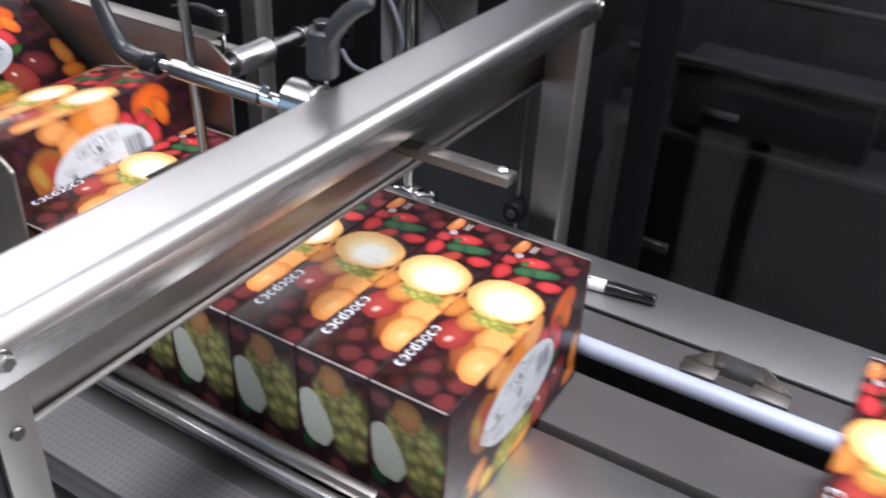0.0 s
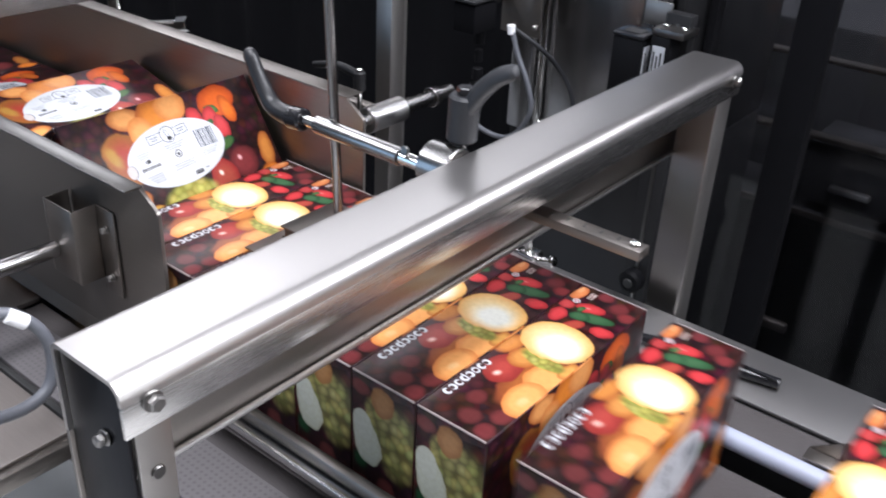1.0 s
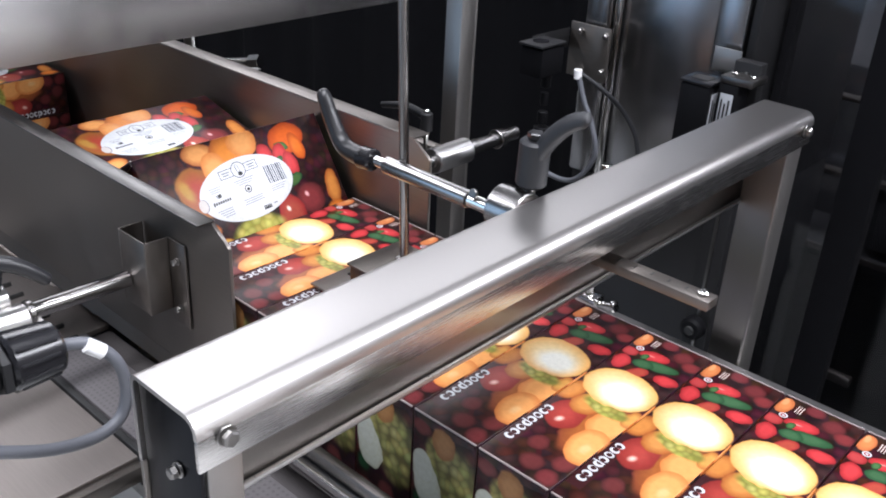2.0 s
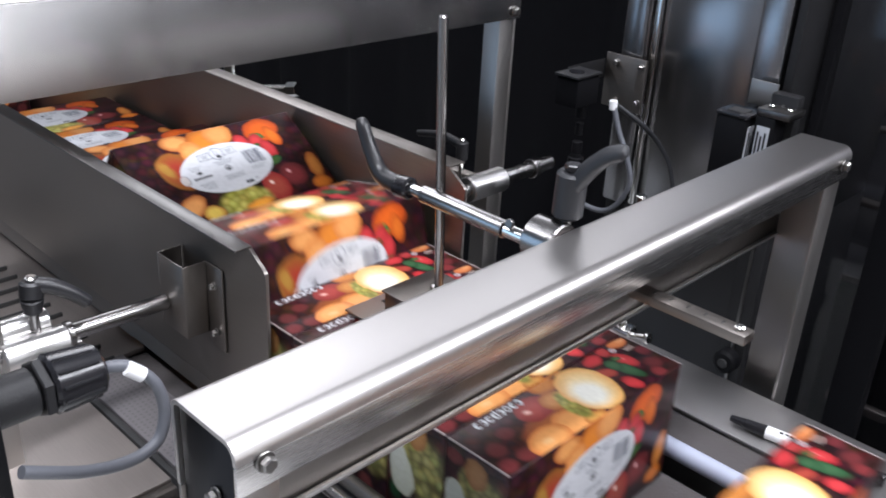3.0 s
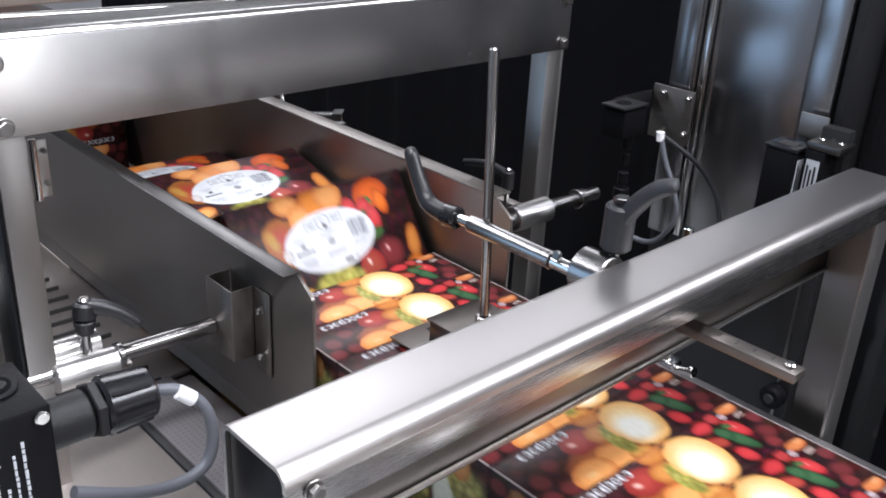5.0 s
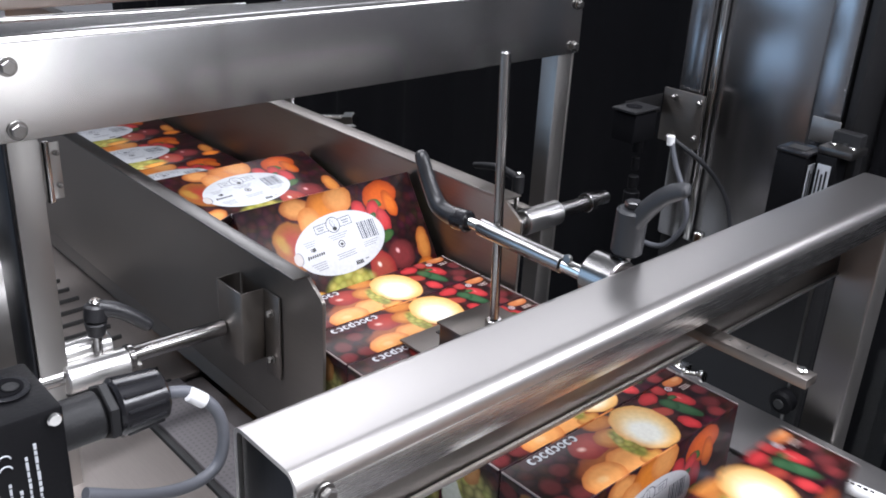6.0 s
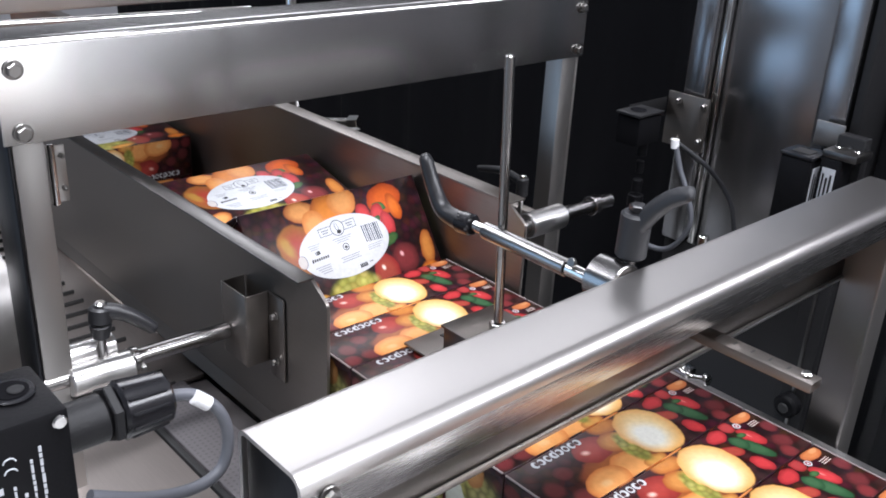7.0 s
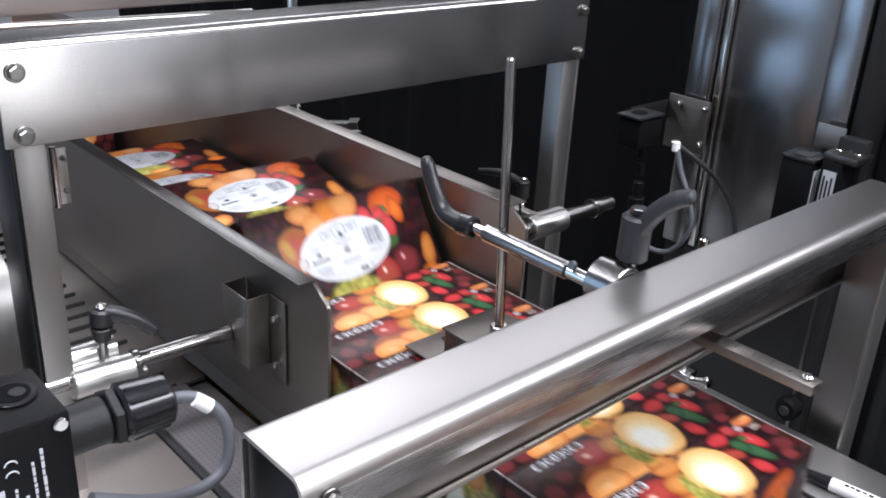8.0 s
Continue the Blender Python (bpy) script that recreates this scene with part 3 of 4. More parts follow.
def narrow_side_print(name, turned=1):
    """Long narrow side: white word shapes, tomato, apricots, the big pale onion, chillies."""
    p = Print(name, 1, 0, turned)
    p.fruit(-0.088, 0.004, 0.010, 0.010, 10, (0.10, 0.024, 0.024), MAROON, 0.4)
    p.fruit(-0.076, 0.020, 0.010, 0.009, 0, (0.13, 0.026, 0.026), MAROON, 0.3)
    p.fruit(-0.070, -0.004, 0.009, 0.008, 0, (0.11, 0.024, 0.024), MAROON, 0.3)
    p.fruit(-0.094, 0.020, 0.009, 0.009, 0, (0.13, 0.024, 0.026), MAROON, 0.3)
    p.bar(-0.050, -0.0225, 0.038, 0.0062, 0, (0.04, 0.012, 0.014))
    p.fruit(-0.0300, 0.012, 0.040, 0.018, 0, (0.3, 0.09, 0.025), (0.16, 0.035, 0.02), 0.2)
    p.fruit(-0.0057, -0.0245, 0.016, 0.011, 10, (0.52, 0.2, 0.05), RUST, 0.25)
    p.fruit(-0.0325, -0.0095, 0.0190, 0.0140, -10, (0.36, 0.05, 0.04), (0.2, 0.022, 0.02), 0.12, 0.2)
    p.flat(-0.0400, -0.0098, 0.0050, 0.0036, 20, (0.85, 0.5, 0.42), 0.95)
    p.fruit(-0.0130, -0.006, 0.014, 0.012, 20, (0.52, 0.22, 0.06), RUST, 0.14)
    p.fruit(-0.0225, 0.0190, 0.0185, 0.0150, 8, AMBER, (0.50, 0.15, 0.04), 0.07, 0.6)
    p.fruit(-0.0515, 0.0210, 0.0215, 0.0140, -8, AMBER, (0.50, 0.15, 0.04), 0.07, 0.6)
    p.fruit(-0.054, 0.0215, 0.009, 0.006, -10, (0.72, 0.42, 0.19), AMBER, 0.9)
    p.fruit(-0.006, 0.0255, 0.012, 0.006, 0, (0.55, 0.27, 0.07), RUST, 0.2)
    p.cluster(-0.0075, 0.006, 0.010, 0.021, 6, 170, (0.46, 0.44, 0.11), (0.2, 0.19, 0.04))
    p.fruit(0.046, -0.003, 0.010, 0.006, 30, (0.36, 0.06, 0.04), DARKRED, 0.2)
    p.fruit(0.0514, -0.0204, 0.0110, 0.0066, -12, RED, DARKRED, 0.08)
    p.fruit(0.0680, -0.0225, 0.0062, 0.0070, 0, (0.4, 0.05, 0.05), DARKRED, 0.12)
    p.fruit(0.0735, -0.0045, 0.0072, 0.0125, -10, RED, DARKRED, 0.08)
    p.flat(0.0728, -0.0070, 0.0012, 0.0045, -10, (0.7, 0.25, 0.22), 0.9)
    p.fruit(0.0510, 0.0180, 0.0070, 0.0100, -10, RED, DARKRED, 0.08)
    p.fruit(0.0630, 0.0035, 0.0066, 0.0180, -14, (0.045, 0.11, 0.05), DARKLEAF, 0.12)
    p.fruit(0.0590, -0.0060, 0.0070, 0.0090, -14, (0.045, 0.11, 0.05), DARKLEAF, 0.12)
    p.fruit(0.0690, -0.0105, 0.0050, 0.0030, 20, (0.06, 0.14, 0.05), DARKLEAF, 0.14)
    p.fruit(0.0185, 0.0003, 0.0245, 0.0285, 8, (0.86, 0.66, 0.34), (0.70, 0.34, 0.09), 0.06, 0.5)
    p.fruit(0.0145, 0.0050, 0.0200, 0.0225, 8, (0.9, 0.89, 0.8), (0.86, 0.73, 0.46), 0.6, 0.45)
    p.cluster(-0.0085, 0.012, 0.006, 0.012, 10, 180, (0.46, 0.45, 0.11), (0.2, 0.19, 0.04))
    p.fruit(0.088, 0.012, 0.010, 0.009, 0, (0.13, 0.025, 0.027), MAROON, 0.3)
    p.fruit(0.096, -0.004, 0.008, 0.008, 0, (0.14, 0.026, 0.03), MAROON, 0.3)
    p.fruit(0.080, 0.022, 0.008, 0.008, 0, (0.17, 0.028, 0.03), MAROON, 0.3)
    p.fruit(0.0880, -0.0235, 0.0110, 0.0060, 6, (0.58, 0.2, 0.07), (0.42, 0.11, 0.04), 0.1)
    p.fruit(0.0930, -0.0250, 0.0060, 0.0034, 6, (0.66, 0.3, 0.13), (0.56, 0.2, 0.07), 0.5)
    p.flat(0.0765, -0.0190, 0.0032, 0.0032, 0, WHITE, 0.1)
    p.flat(0.0765, -0.0190, 0.0021, 0.0021, 0, DARKRED, 0.1)
    p.flat(0.0765, -0.0190, 0.0010, 0.0010, 0, WHITE, 0.1)
    for i in range(3):
        p.bar(0.0900, -0.0150 + 0.0018 * i, 0.0050, 0.0003, 0, (0.7, 0.6, 0.55))
    # the word mark as plain white shapes
    for i in range(8):
        a = -0.0785 + 0.0062 * i
        p.flat(a, -0.0222, 0.0029, 0.0037, 0, WHITE, 0.12)
        p.flat(a + (0.0013, -0.0010, 0.0008, 0.0014, -0.0010, 0.0, 0.0012, -0.0009)[i], -0.0222, 0.0019, 0.0021, 0, (0.04, 0.012, 0.014), 0.12)
    p.bar(-0.0577, -0.0242, 0.0006, 0.0052, 0, WHITE)
    return p.done()


def broad_side_print():
    """Broad side: mango, apricots, peppers and grapes round the white oval label."""
    p = Print("carton_print_broad", 1, 2)
    p.fruit(-0.052, 0.066, 0.022, 0.026, 25, (0.32, 0.04, 0.025), (0.24, 0.1, 0.02), 0.12, 0.3)
    p.fruit(-0.064, 0.070, 0.009, 0.018, 20, (0.36, 0.19, 0.04), (0.28, 0.06, 0.02), 0.7)
    p.fruit(-0.040, 0.100, 0.018, 0.011, -8, AMBER, RUST, 0.14)
    p.fruit(-0.010, 0.094, 0.021, 0.019, 10, (0.62, 0.2, 0.03), RUST, 0.12)
    p.fruit(0.008, 0.100, 0.017, 0.015, 0, AMBER, ORANGE, 0.12)
    p.fruit(-0.028, 0.083, 0.014, 0.017, 20, AMBER, ORANGE, 0.1)
    p.fruit(0.057, 0.093, 0.022, 0.016, 8, (0.62, 0.11, 0.015), (0.36, 0.045, 0.01), 0.1)
    p.fruit(0.066, 0.083, 0.008, 0.015, 12, (0.6, 0.14, 0.02), (0.34, 0.045, 0.01), 0.14)
    p.fruit(0.049, 0.087, 0.009, 0.0045, -25, (0.06, 0.16, 0.04), DARKLEAF, 0.2)
    p.fruit(0.028, 0.082, 0.009, 0.013, 10, RED, DARKRED, 0.1)
    p.fruit(0.044, 0.079, 0.008, 0.013, -15, RED, DARKRED, 0.1)
    p.fruit(0.053, 0.068, 0.008, 0.013, 12, RED, DARKRED, 0.1)
    p.fruit(0.050, 0.052, 0.011, 0.0055, 20, LEAF, DARKLEAF, 0.15)
    p.fruit(0.040, 0.073, 0.007, 0.004, 40, LEAF, DARKLEAF, 0.15)
    p.fruit(0.060, 0.030, 0.018, 0.017, 0, (0.19, 0.032, 0.034), MAROON, 0.2)
    p.fruit(0.034, 0.021, 0.016, 0.020, 0, (0.33, 0.06, 0.04), DARKRED, 0.14)
    p.flat(0.031, 0.027, 0.003, 0.004, 20, (0.95, 0.7, 0.6), 0.8)
    p.flat(0.057, 0.035, 0.003, 0.004, 20, (0.8, 0.4, 0.4), 0.8)
    p.fruit(0.090, 0.034, 0.009, 0.020, -8, (0.58, 0.22, 0.05), RUST, 0.14)
    p.fruit(0.086, 0.012, 0.014, 0.010, 0, (0.7, 0.2, 0.03), RUST, 0.3)
    p.cluster(-0.006, 0.014, 0.034, 0.020, 0, 115, (0.6, 0.57, 0.15), (0.26, 0.25, 0.04))
    p.fruit(-0.062, 0.022, 0.020, 0.012, 35, AMBER, RUST, 0.16)
    p.fruit(-0.082, 0.010, 0.02, 0.007, 40, LEAF, DARKLEAF, 0.2)
    p.fruit(-0.045, 0.010, 0.013, 0.010, 0, (0.7, 0.5, 0.1), RUST, 0.2)
    p.fruit(0.005, 0.006, 0.02, 0.007, 8, (0.8, 0.35, 0.05), RUST, 0.3)
    # the white oval label with its barcode, emblem and bars of small print
    p.flat(-0.003, 0.058, 0.0525, 0.030, 3, WHITE, 0.015)
    blue, grey, faint = (0.05, 0.06, 0.085), (0.16, 0.17, 0.2), (0.30, 0.31, 0.34)
    p.bar(-0.006, 0.0765, 0.0215, 0.0042, 4, blue)
    p.bar(-0.006, 0.0765, 0.0209, 0.0036, 4, WHITE)
    for da in (-0.0145, 0.0145):
        for i in range(2):
            p.bar(-0.006 + da, 0.0776 + da * 0.07 - 0.0024 * i, 0.0042 - 0.001 * i, 0.0005, 4, grey)
    p.flat(-0.006, 0.0765, 0.0080, 0.0080, 0, blue)
    p.flat(-0.006, 0.0765, 0.0072, 0.0072, 0, WHITE)
    p.flat(-0.0065, 0.0775, 0.0020, 0.0048, 12, grey)
    p.flat(-0.0065, 0.0780, 0.0013, 0.0038, 12, WHITE)
    p.flat(-0.0050, 0.0725, 0.0026, 0.0020, 0, INK)
    for i, w in enumerate((3, 2, 4, 2, 3, 2, 4, 3, 2)):
        p.bar(0.0215 + 0.00235 * i, 0.0640, 0.00022 * w, 0.0088, 4, blue)
    for i in range(3):
        p.bar(0.030 - 0.001 * i, 0.0525 - 0.0021 * i, 0.0090 - 0.001 * i, 0.0004, 4, faint)
        p.bar(-0.004, 0.0668 - 0.0021 * i, 0.0115 - 0.002 * i, 0.0005, 4, faint)
        p.bar(-0.001, 0.0478 - 0.0021 * i, 0.0115 - 0.0015 * (i % 2), 0.0005, 4, faint)
        p.bar(-0.037, 0.0660 - 0.0021 * i, 0.0065 - 0.0008 * i, 0.0004, 4, faint)
    for i in range(4):
        p.bar(-0.034 + 0.001 * i, 0.0445 - 0.0021 * i, 0.0085 - i * 0.001, 0.0005, 4, faint)
    p.flat(-0.003, 0.0568, 0.0040, 0.0040, 0, INK, 0.1)
    p.flat(-0.003, 0.0568, 0.0030, 0.0030, 0, WHITE, 0.1)
    p.flat(-0.003, 0.0565, 0.0018, 0.0017, 0, INK, 0.1)
    p.bar(-0.0345, 0.0580, 0.0020, 0.0018, 14, INK)
    p.bar(-0.0375, 0.0577, 0.0006, 0.0016, 24, grey)
    # the maker's word as a row of plain shapes
    for i in range(8):
        p.flat(-0.0428 + 0.0025 * i, 0.0515 + 0.00017 * i, 0.0011, 0.0017 if i else 0.0023, -12, INK, 0.2)
    for i in range(5):
        p.bar(0.0065 + 0.0018 * i, 0.0352 + 0.0001 * i, 0.0007, 0.0015 + 0.0003 * (i % 2), 4, INK)
    p.bar(0.0100, 0.0338, 0.0046, 0.0005, 4, INK)
    p.bar(0.0195, 0.0368, 0.0022, 0.0005, 4, grey)
    p.flat(-0.0530, 0.0530, 0.0050, 0.0066, 0, grey, 0.05)
    p.flat(-0.0535, 0.0530, 0.0046, 0.0062, 0, (0.5, 0.46, 0.44), 0.05)
    return p.done()


def end_print():
    """Small end: white pear, peach, green grapes over dark cherries."""
    p = Print("carton_print_end", 0, 2)
    p.fruit(0.004, 0.020, 0.010, 0.011, 0, (0.17, 0.045, 0.045), MAROON, 0.3)
    p.fruit(-0.018, 0.012, 0.010, 0.011, 0, (0.15, 0.04, 0.04), MAROON, 0.3)
    p.fruit(0.022, 0.008, 0.010, 0.011, 0, (0.17, 0.045, 0.045), MAROON, 0.3)
    p.fruit(-0.02, 0.034, 0.008, 0.010, 20, DARKLEAF, SHADOW, 0.3)
    p.fruit(-0.020, 0.098, 0.010, 0.008, 0, (0.13, 0.035, 0.035), MAROON, 0.3)
    p.cluster(0.014, 0.064, 0.022, 0.036, 0, 120, (0.34, 0.32, 0.11), (0.1, 0.09, 0.03))
    p.cluster(-0.006, 0.080, 0.012, 0.018, 0, 120, (0.32, 0.3, 0.1), (0.1, 0.09, 0.03))
    p.fruit(0.000, 0.094, 0.0115, 0.014, 0, (0.3, 0.15, 0.06), (0.2, 0.085, 0.025), 0.2)
    p.fruit(-0.0128, 0.050, 0.0132, 0.0160, 10, (0.40, 0.41, 0.34), (0.34, 0.34, 0.25), 0.06, 0.75)
    p.fruit(-0.0152, 0.058, 0.0122, 0.0160, 12, (0.41, 0.42, 0.35), (0.37, 0.38, 0.29), 0.1, 0.8)
    p.fruit(-0.0175, 0.066, 0.0098, 0.0140, 14, (0.42, 0.43, 0.37), (0.38, 0.39, 0.30), 0.1, 0.8)
    return p.done()


narrow_print, broad_print, end_art = narrow_side_print("carton_print_narrow"), broad_side_print(), end_print()
under_print = narrow_side_print("carton_print_underside", -1)
# pale colour that stands in for light caught on the carton edges
edge_glint = material("pale_edge_glint", (0.27, 0.22, 0.21), 0.2, 0, 0.35, 60, 0.1, (1, 1, 1), 0.1)
board_edge = material("gilt_board_edge", (0.45, 0.3, 0.14), 0.35, 0, 0.1, 200)

# ---- cartons ----
CT, CL, CH = 0.0572, 0.2045, 0.110
PITCH = 0.0575
CY = 0.4865
TOP = BED + CH


def carton_pose(x, z=TOP, lean=0.0, back=0):
    """Pose of a carton whose front upper edge stands at x, z; lean: degrees by which it tips back; back: how many cartons stand before it in its pair."""
    a = radians(-lean)
    u, w = CT / 2 + back * PITCH, CH
    ox = x - (u * math.cos(a) + w * math.sin(a))
    oz = z - (-u * math.sin(a) + w * math.cos(a))
    return pose(ox, CY, BASE + oz, 0, -lean, 0)


def carton():
    c = thing("tissue_carton", 0, CY, BED, "glossy tissue carton printed with fruit and vegetables", "carton", "tissue cartons")
    bm = block(-CT / 2, CT / 2, -CL / 2, CL / 2, 0, CH, 0.0015, 3)
    bm.normal_update()
    for f in bm.faces:
        n = [abs(k) for k in f.normal]
        f.material_index = 1 if n[0] == max(n) else 2 if n[1] == max(n) else 0 if f.normal.z > 0 else 3
    part("body", bm, [narrow_print, broad_print, end_art, under_print], c, local=True)
    # the closing flaps at both ends: overlapping board with a bowed lower edge
    for s in (-1, 1):
        bm = bmesh.new()
        n = 10
        rows = []
        for i in range(n + 1):
            x = -CT / 2 + 0.002 + (CT - 0.004) * i / n
            low = CH - 0.0045 - 0.0035 * math.sin(math.pi * i / n)
            rows.append([bm.verts.new((x, s * (CL / 2 + d), z)) for d in (0.0002, 0.0008) for z in (low, CH - 0.0012)])
        for a, b in zip(rows, rows[1:]):
            bm.faces.new((a[2], b[2], b[3], a[3]))
            f = bm.faces.new((a[0], b[0], b[2], a[2]))
            f.material_index = 1
            bm.faces.new((a[1], a[3], b[3], b[1]))
        bm.faces.new((rows[0][0], rows[0][2], rows[0][3], rows[0][1]))
        bm.faces.new((rows[-1][0], rows[-1][1], rows[-1][3], rows[-1][2]))
        part("end_flap", bm, [end_art, board_edge], c, local=True)
        # added pale strip paints the highlight along the upper end edge
        part("end_glint", rod((-CT / 2 + 0.0012, s * (CL / 2 - 0.0001), CH - 0.0004), (CT / 2 - 0.0012, s * (CL / 2 - 0.0001), CH - 0.0004), 0.0008, 8, 0.0002), edge_glint, c, local=True)
    return c


# ---- handles, rods and clamps ----
def lever(parent, hub_top, tip, via, r=0.009, hub_len=0.02, down=(0, 0, -1)):
    """A clamping lever: knurled hub with a tapering curved arm, a screw head and a stud below."""
    h, d = Vector(hub_top), Vector(down)
    g = part("lever", rod(h, h + d * hub_len, r, 24, 0.0015), black_plastic, parent, "black plastic clamping lever")
    part("arm", sweep([h + d * 0.005, via, tip], r, 14, radii=[r * 0.95, r * 0.8, r * 0.62], flat=0.8), black_plastic, g)
    part("screw", rod(h - d * 0.0002, h - d * 0.003, r * 0.55, 16, 0.0008), steel_bright, g)
    part("stud", rod(h + d * (hub_len + 0.0002), h + d * (hub_len + 0.024), r * 0.42, 14), steel_bright, g)
    return g


def near_bracket():
    g = thing("plate_bracket", -0.66, 0.362, -0.44, "folded steel bracket on the guide plate with a round rod", "bracket")
    for x0, x1, y0, y1 in ((-0.660, -0.6585, 0.351, 0.374), (-0.658, -0.620, 0.351, 0.3525), (-0.6195, -0.618, 0.351, 0.374)):
        part("web", block(x0, x1, y0, y1, -0.425, -0.357, 0.0005), steel_dull, g)
    part("flange", block(-0.6175, -0.594, 0.3725, 0.3742, -0.437, -0.357, 0.0005), steel_dull, g)
    for z in (-0.375, -0.420):
        bolt((-0.605, 0.3722, z), (0, -1, 0), 0.003, g)
    part("rod", rod((-0.652, 0.03, -0.396), (-0.650, 0.3505, -0.401), 0.0072), turned_steel, g, "polished round rod")
    part("clamp", rod((-0.648, 0.209, -0.4015), (-0.648, 0.2605, -0.4025), 0.0128, 32, 0.0015), steel_x, g, "turned steel clamp sleeve")
    part("clamp", rod((-0.664, 0.209, -0.3885), (-0.664, 0.2535, -0.3885), 0.0105, 28, 0.0012), steel_x, g)
    part("clamp_slit", block(-0.652, -0.638, 0.2085, 0.261, -0.4155, -0.4125, 0.0008), steel_dark, g)
    part("collar", rod((-0.650, 0.2608, -0.4000), (-0.650, 0.2665, -0.4003), 0.0105, 28, 0.001), turned_steel, g)
    part("set_screw", hexagon((-0.646, 0.2668, -0.4085), (-0.646, 0.2715, -0.4085), 0.0036), bolt_steel, g)
    h = part("lever", rod((-0.654, 0.2425, -0.3465), (-0.653, 0.2405, -0.3610), 0.0092, 24, 0.002), lever_plastic, g, "black plastic clamping lever")
    part("hub", rod((-0.653, 0.2405, -0.3612), (-0.653, 0.2400, -0.3735), 0.0090, 24, 0.001, r2=0.0066), lever_plastic, h)
    part("arm", sweep([(-0.6535, 0.2440, -0.3505), (-0.648, 0.2560, -0.3535), (-0.644, 0.2670, -0.3610), (-0.641, 0.2775, -0.3708), (-0.6405, 0.2795, -0.3726), (-0.6404, 0.2800, -0.3731)], 0.006, 14, radii=[0.0070, 0.0066, 0.0060, 0.0055, 0.0042, 0.0012]), lever_plastic, h)
    part("screw", rod((-0.654, 0.2425, -0.3463), (-0.654, 0.2427, -0.3425), 0.0050, 16, 0.0014), steel_bright, h)
    part("stud", rod((-0.653, 0.2400, -0.3736), (-0.653, 0.2398, -0.3905), 0.0040, 14), turned_steel, h)
    return g


def hinge():
    g = thing("hinge", -0.655, 0.22, -0.255, "small stainless hinge beside the bridge post", "hinge")
    part("leaf", block(-0.664, -0.6625, 0.2145, 0.219, -0.258, -0.212, 0.0004), steel_z, g)
    part("leaf", block(-0.6655, -0.664, 0.2255, 0.2330, -0.258, -0.214, 0.0004), steel_z, g)
    part("pin", rod((-0.662, 0.2222, -0.259), (-0.662, 0.2222, -0.212), 0.0028), steel_bright, g)
    for z in (-0.222, -0.247):
        bolt((-0.6638, 0.2295, z), (1, 0, 0), 0.0018, g)
    return g


def hold_down():
    """Hold-down plate on an upright rod, carried by a long shaft with a clamping lever."""
    g = thing("hold_down", -0.44, 0.466, -0.39, "steel hold-down plate on an upright rod over the carton row", "hold-down")
    part("rod", rod((-0.4417, 0.4745, -0.3434), (-0.443, 0.466, -0.131), 0.0037, 20, 0.0012), turned_steel, g)
    part("shaft", rod((-0.455, 0.466, -0.267), (-0.372, 0.466, -0.2675), 0.0068), turned_steel, g, "polished round shaft")
    part("shaft", rod((-0.3715, 0.466, -0.2675), (-0.3475, 0.466, -0.268), 0.0052), steel_bright, g)
    part("clamp", rod((-0.347, 0.467, -0.2640), (-0.3225, 0.467, -0.2640), 0.0165, 32, 0.001), turned_steel, g, "turned steel clamp sleeve")
    part("cap_screw", rod((-0.365, 0.463, -0.2600), (-0.365, 0.460, -0.2592), 0.0035), steel_dark, g)
    h = part("lever", rod((-0.4685, 0.466, -0.2675), (-0.4835, 0.466, -0.2690), 0.0088, 24, 0.0015), black_gloss, g, "black curved clamping lever")
    part("collar", rod((-0.4555, 0.466, -0.2672), (-0.4682, 0.466, -0.2674), 0.0042, 16), steel_bright, h)
    part("arm", sweep([(-0.479, 0.466, -0.269), (-0.502, 0.466, -0.266), (-0.516, 0.466, -0.250), (-0.5255, 0.466, -0.2325), (-0.5280, 0.466, -0.2275), (-0.5288, 0.466, -0.2258)], 0.008, 14, radii=[0.0092, 0.0084, 0.0073, 0.0068, 0.0050, 0.0015], flat=0.85), lever_plastic, h)
    part("nut", hexagon((-0.4417, 0.4745, -0.3533), (-0.4417, 0.4745, -0.3435), 0.0072), turned_steel, g)
    part("plate", block(-0.513, -0.40, 0.438, 0.545, -0.3835, -0.3815, 0.0005), steel_dull, g, "dark flat hold-down plate")
    part("block", block(-0.478, -0.432, 0.450, 0.506, -0.381, -0.3555, 0.001), steel_dark, g)
    part("block", block(-0.480, -0.430, 0.448, 0.508, -0.3553, -0.3535, 0.0005), steel_dull, g)
    part("slot", block(-0.5035, -0.497, 0.470, 0.4875, -0.3814, -0.3806, 0), rubber, g)
    return g


def scale_bar():
    """Flat bar with a screw at its end and faint engraved marks, under the front bridge."""
    g = thing("index_bar", -0.25, 0.513, -0.305, "flat steel bar with a screw under the bridge", "index bar")
    part("bar", block(-0.330, -0.203, 0.5045, 0.5185, -0.3005, -0.2935, 0.0008), steel_dull, g)
    part("screw", rod((-0.2105, 0.5115, -0.2934), (-0.2105, 0.5115, -0.2905), 0.0036, 16, 0.001), steel_bright, g)
    for i in range(5):
        part("mark", block(-0.275 + 0.013 * i, -0.2735 + 0.013 * i, 0.510, 0.514, -0.2934, -0.2931, 0), steel_dark, g)
    part("hanger", block(-0.319, -0.305, 0.503, 0.520, -0.2933, -0.2585, 0.0008), steel_dark, g)
    part("stop", rod((-0.3185, 0.470, -0.309), (-0.312, 0.470, -0.309), 0.008, 16), steel_dark, g)
    return g


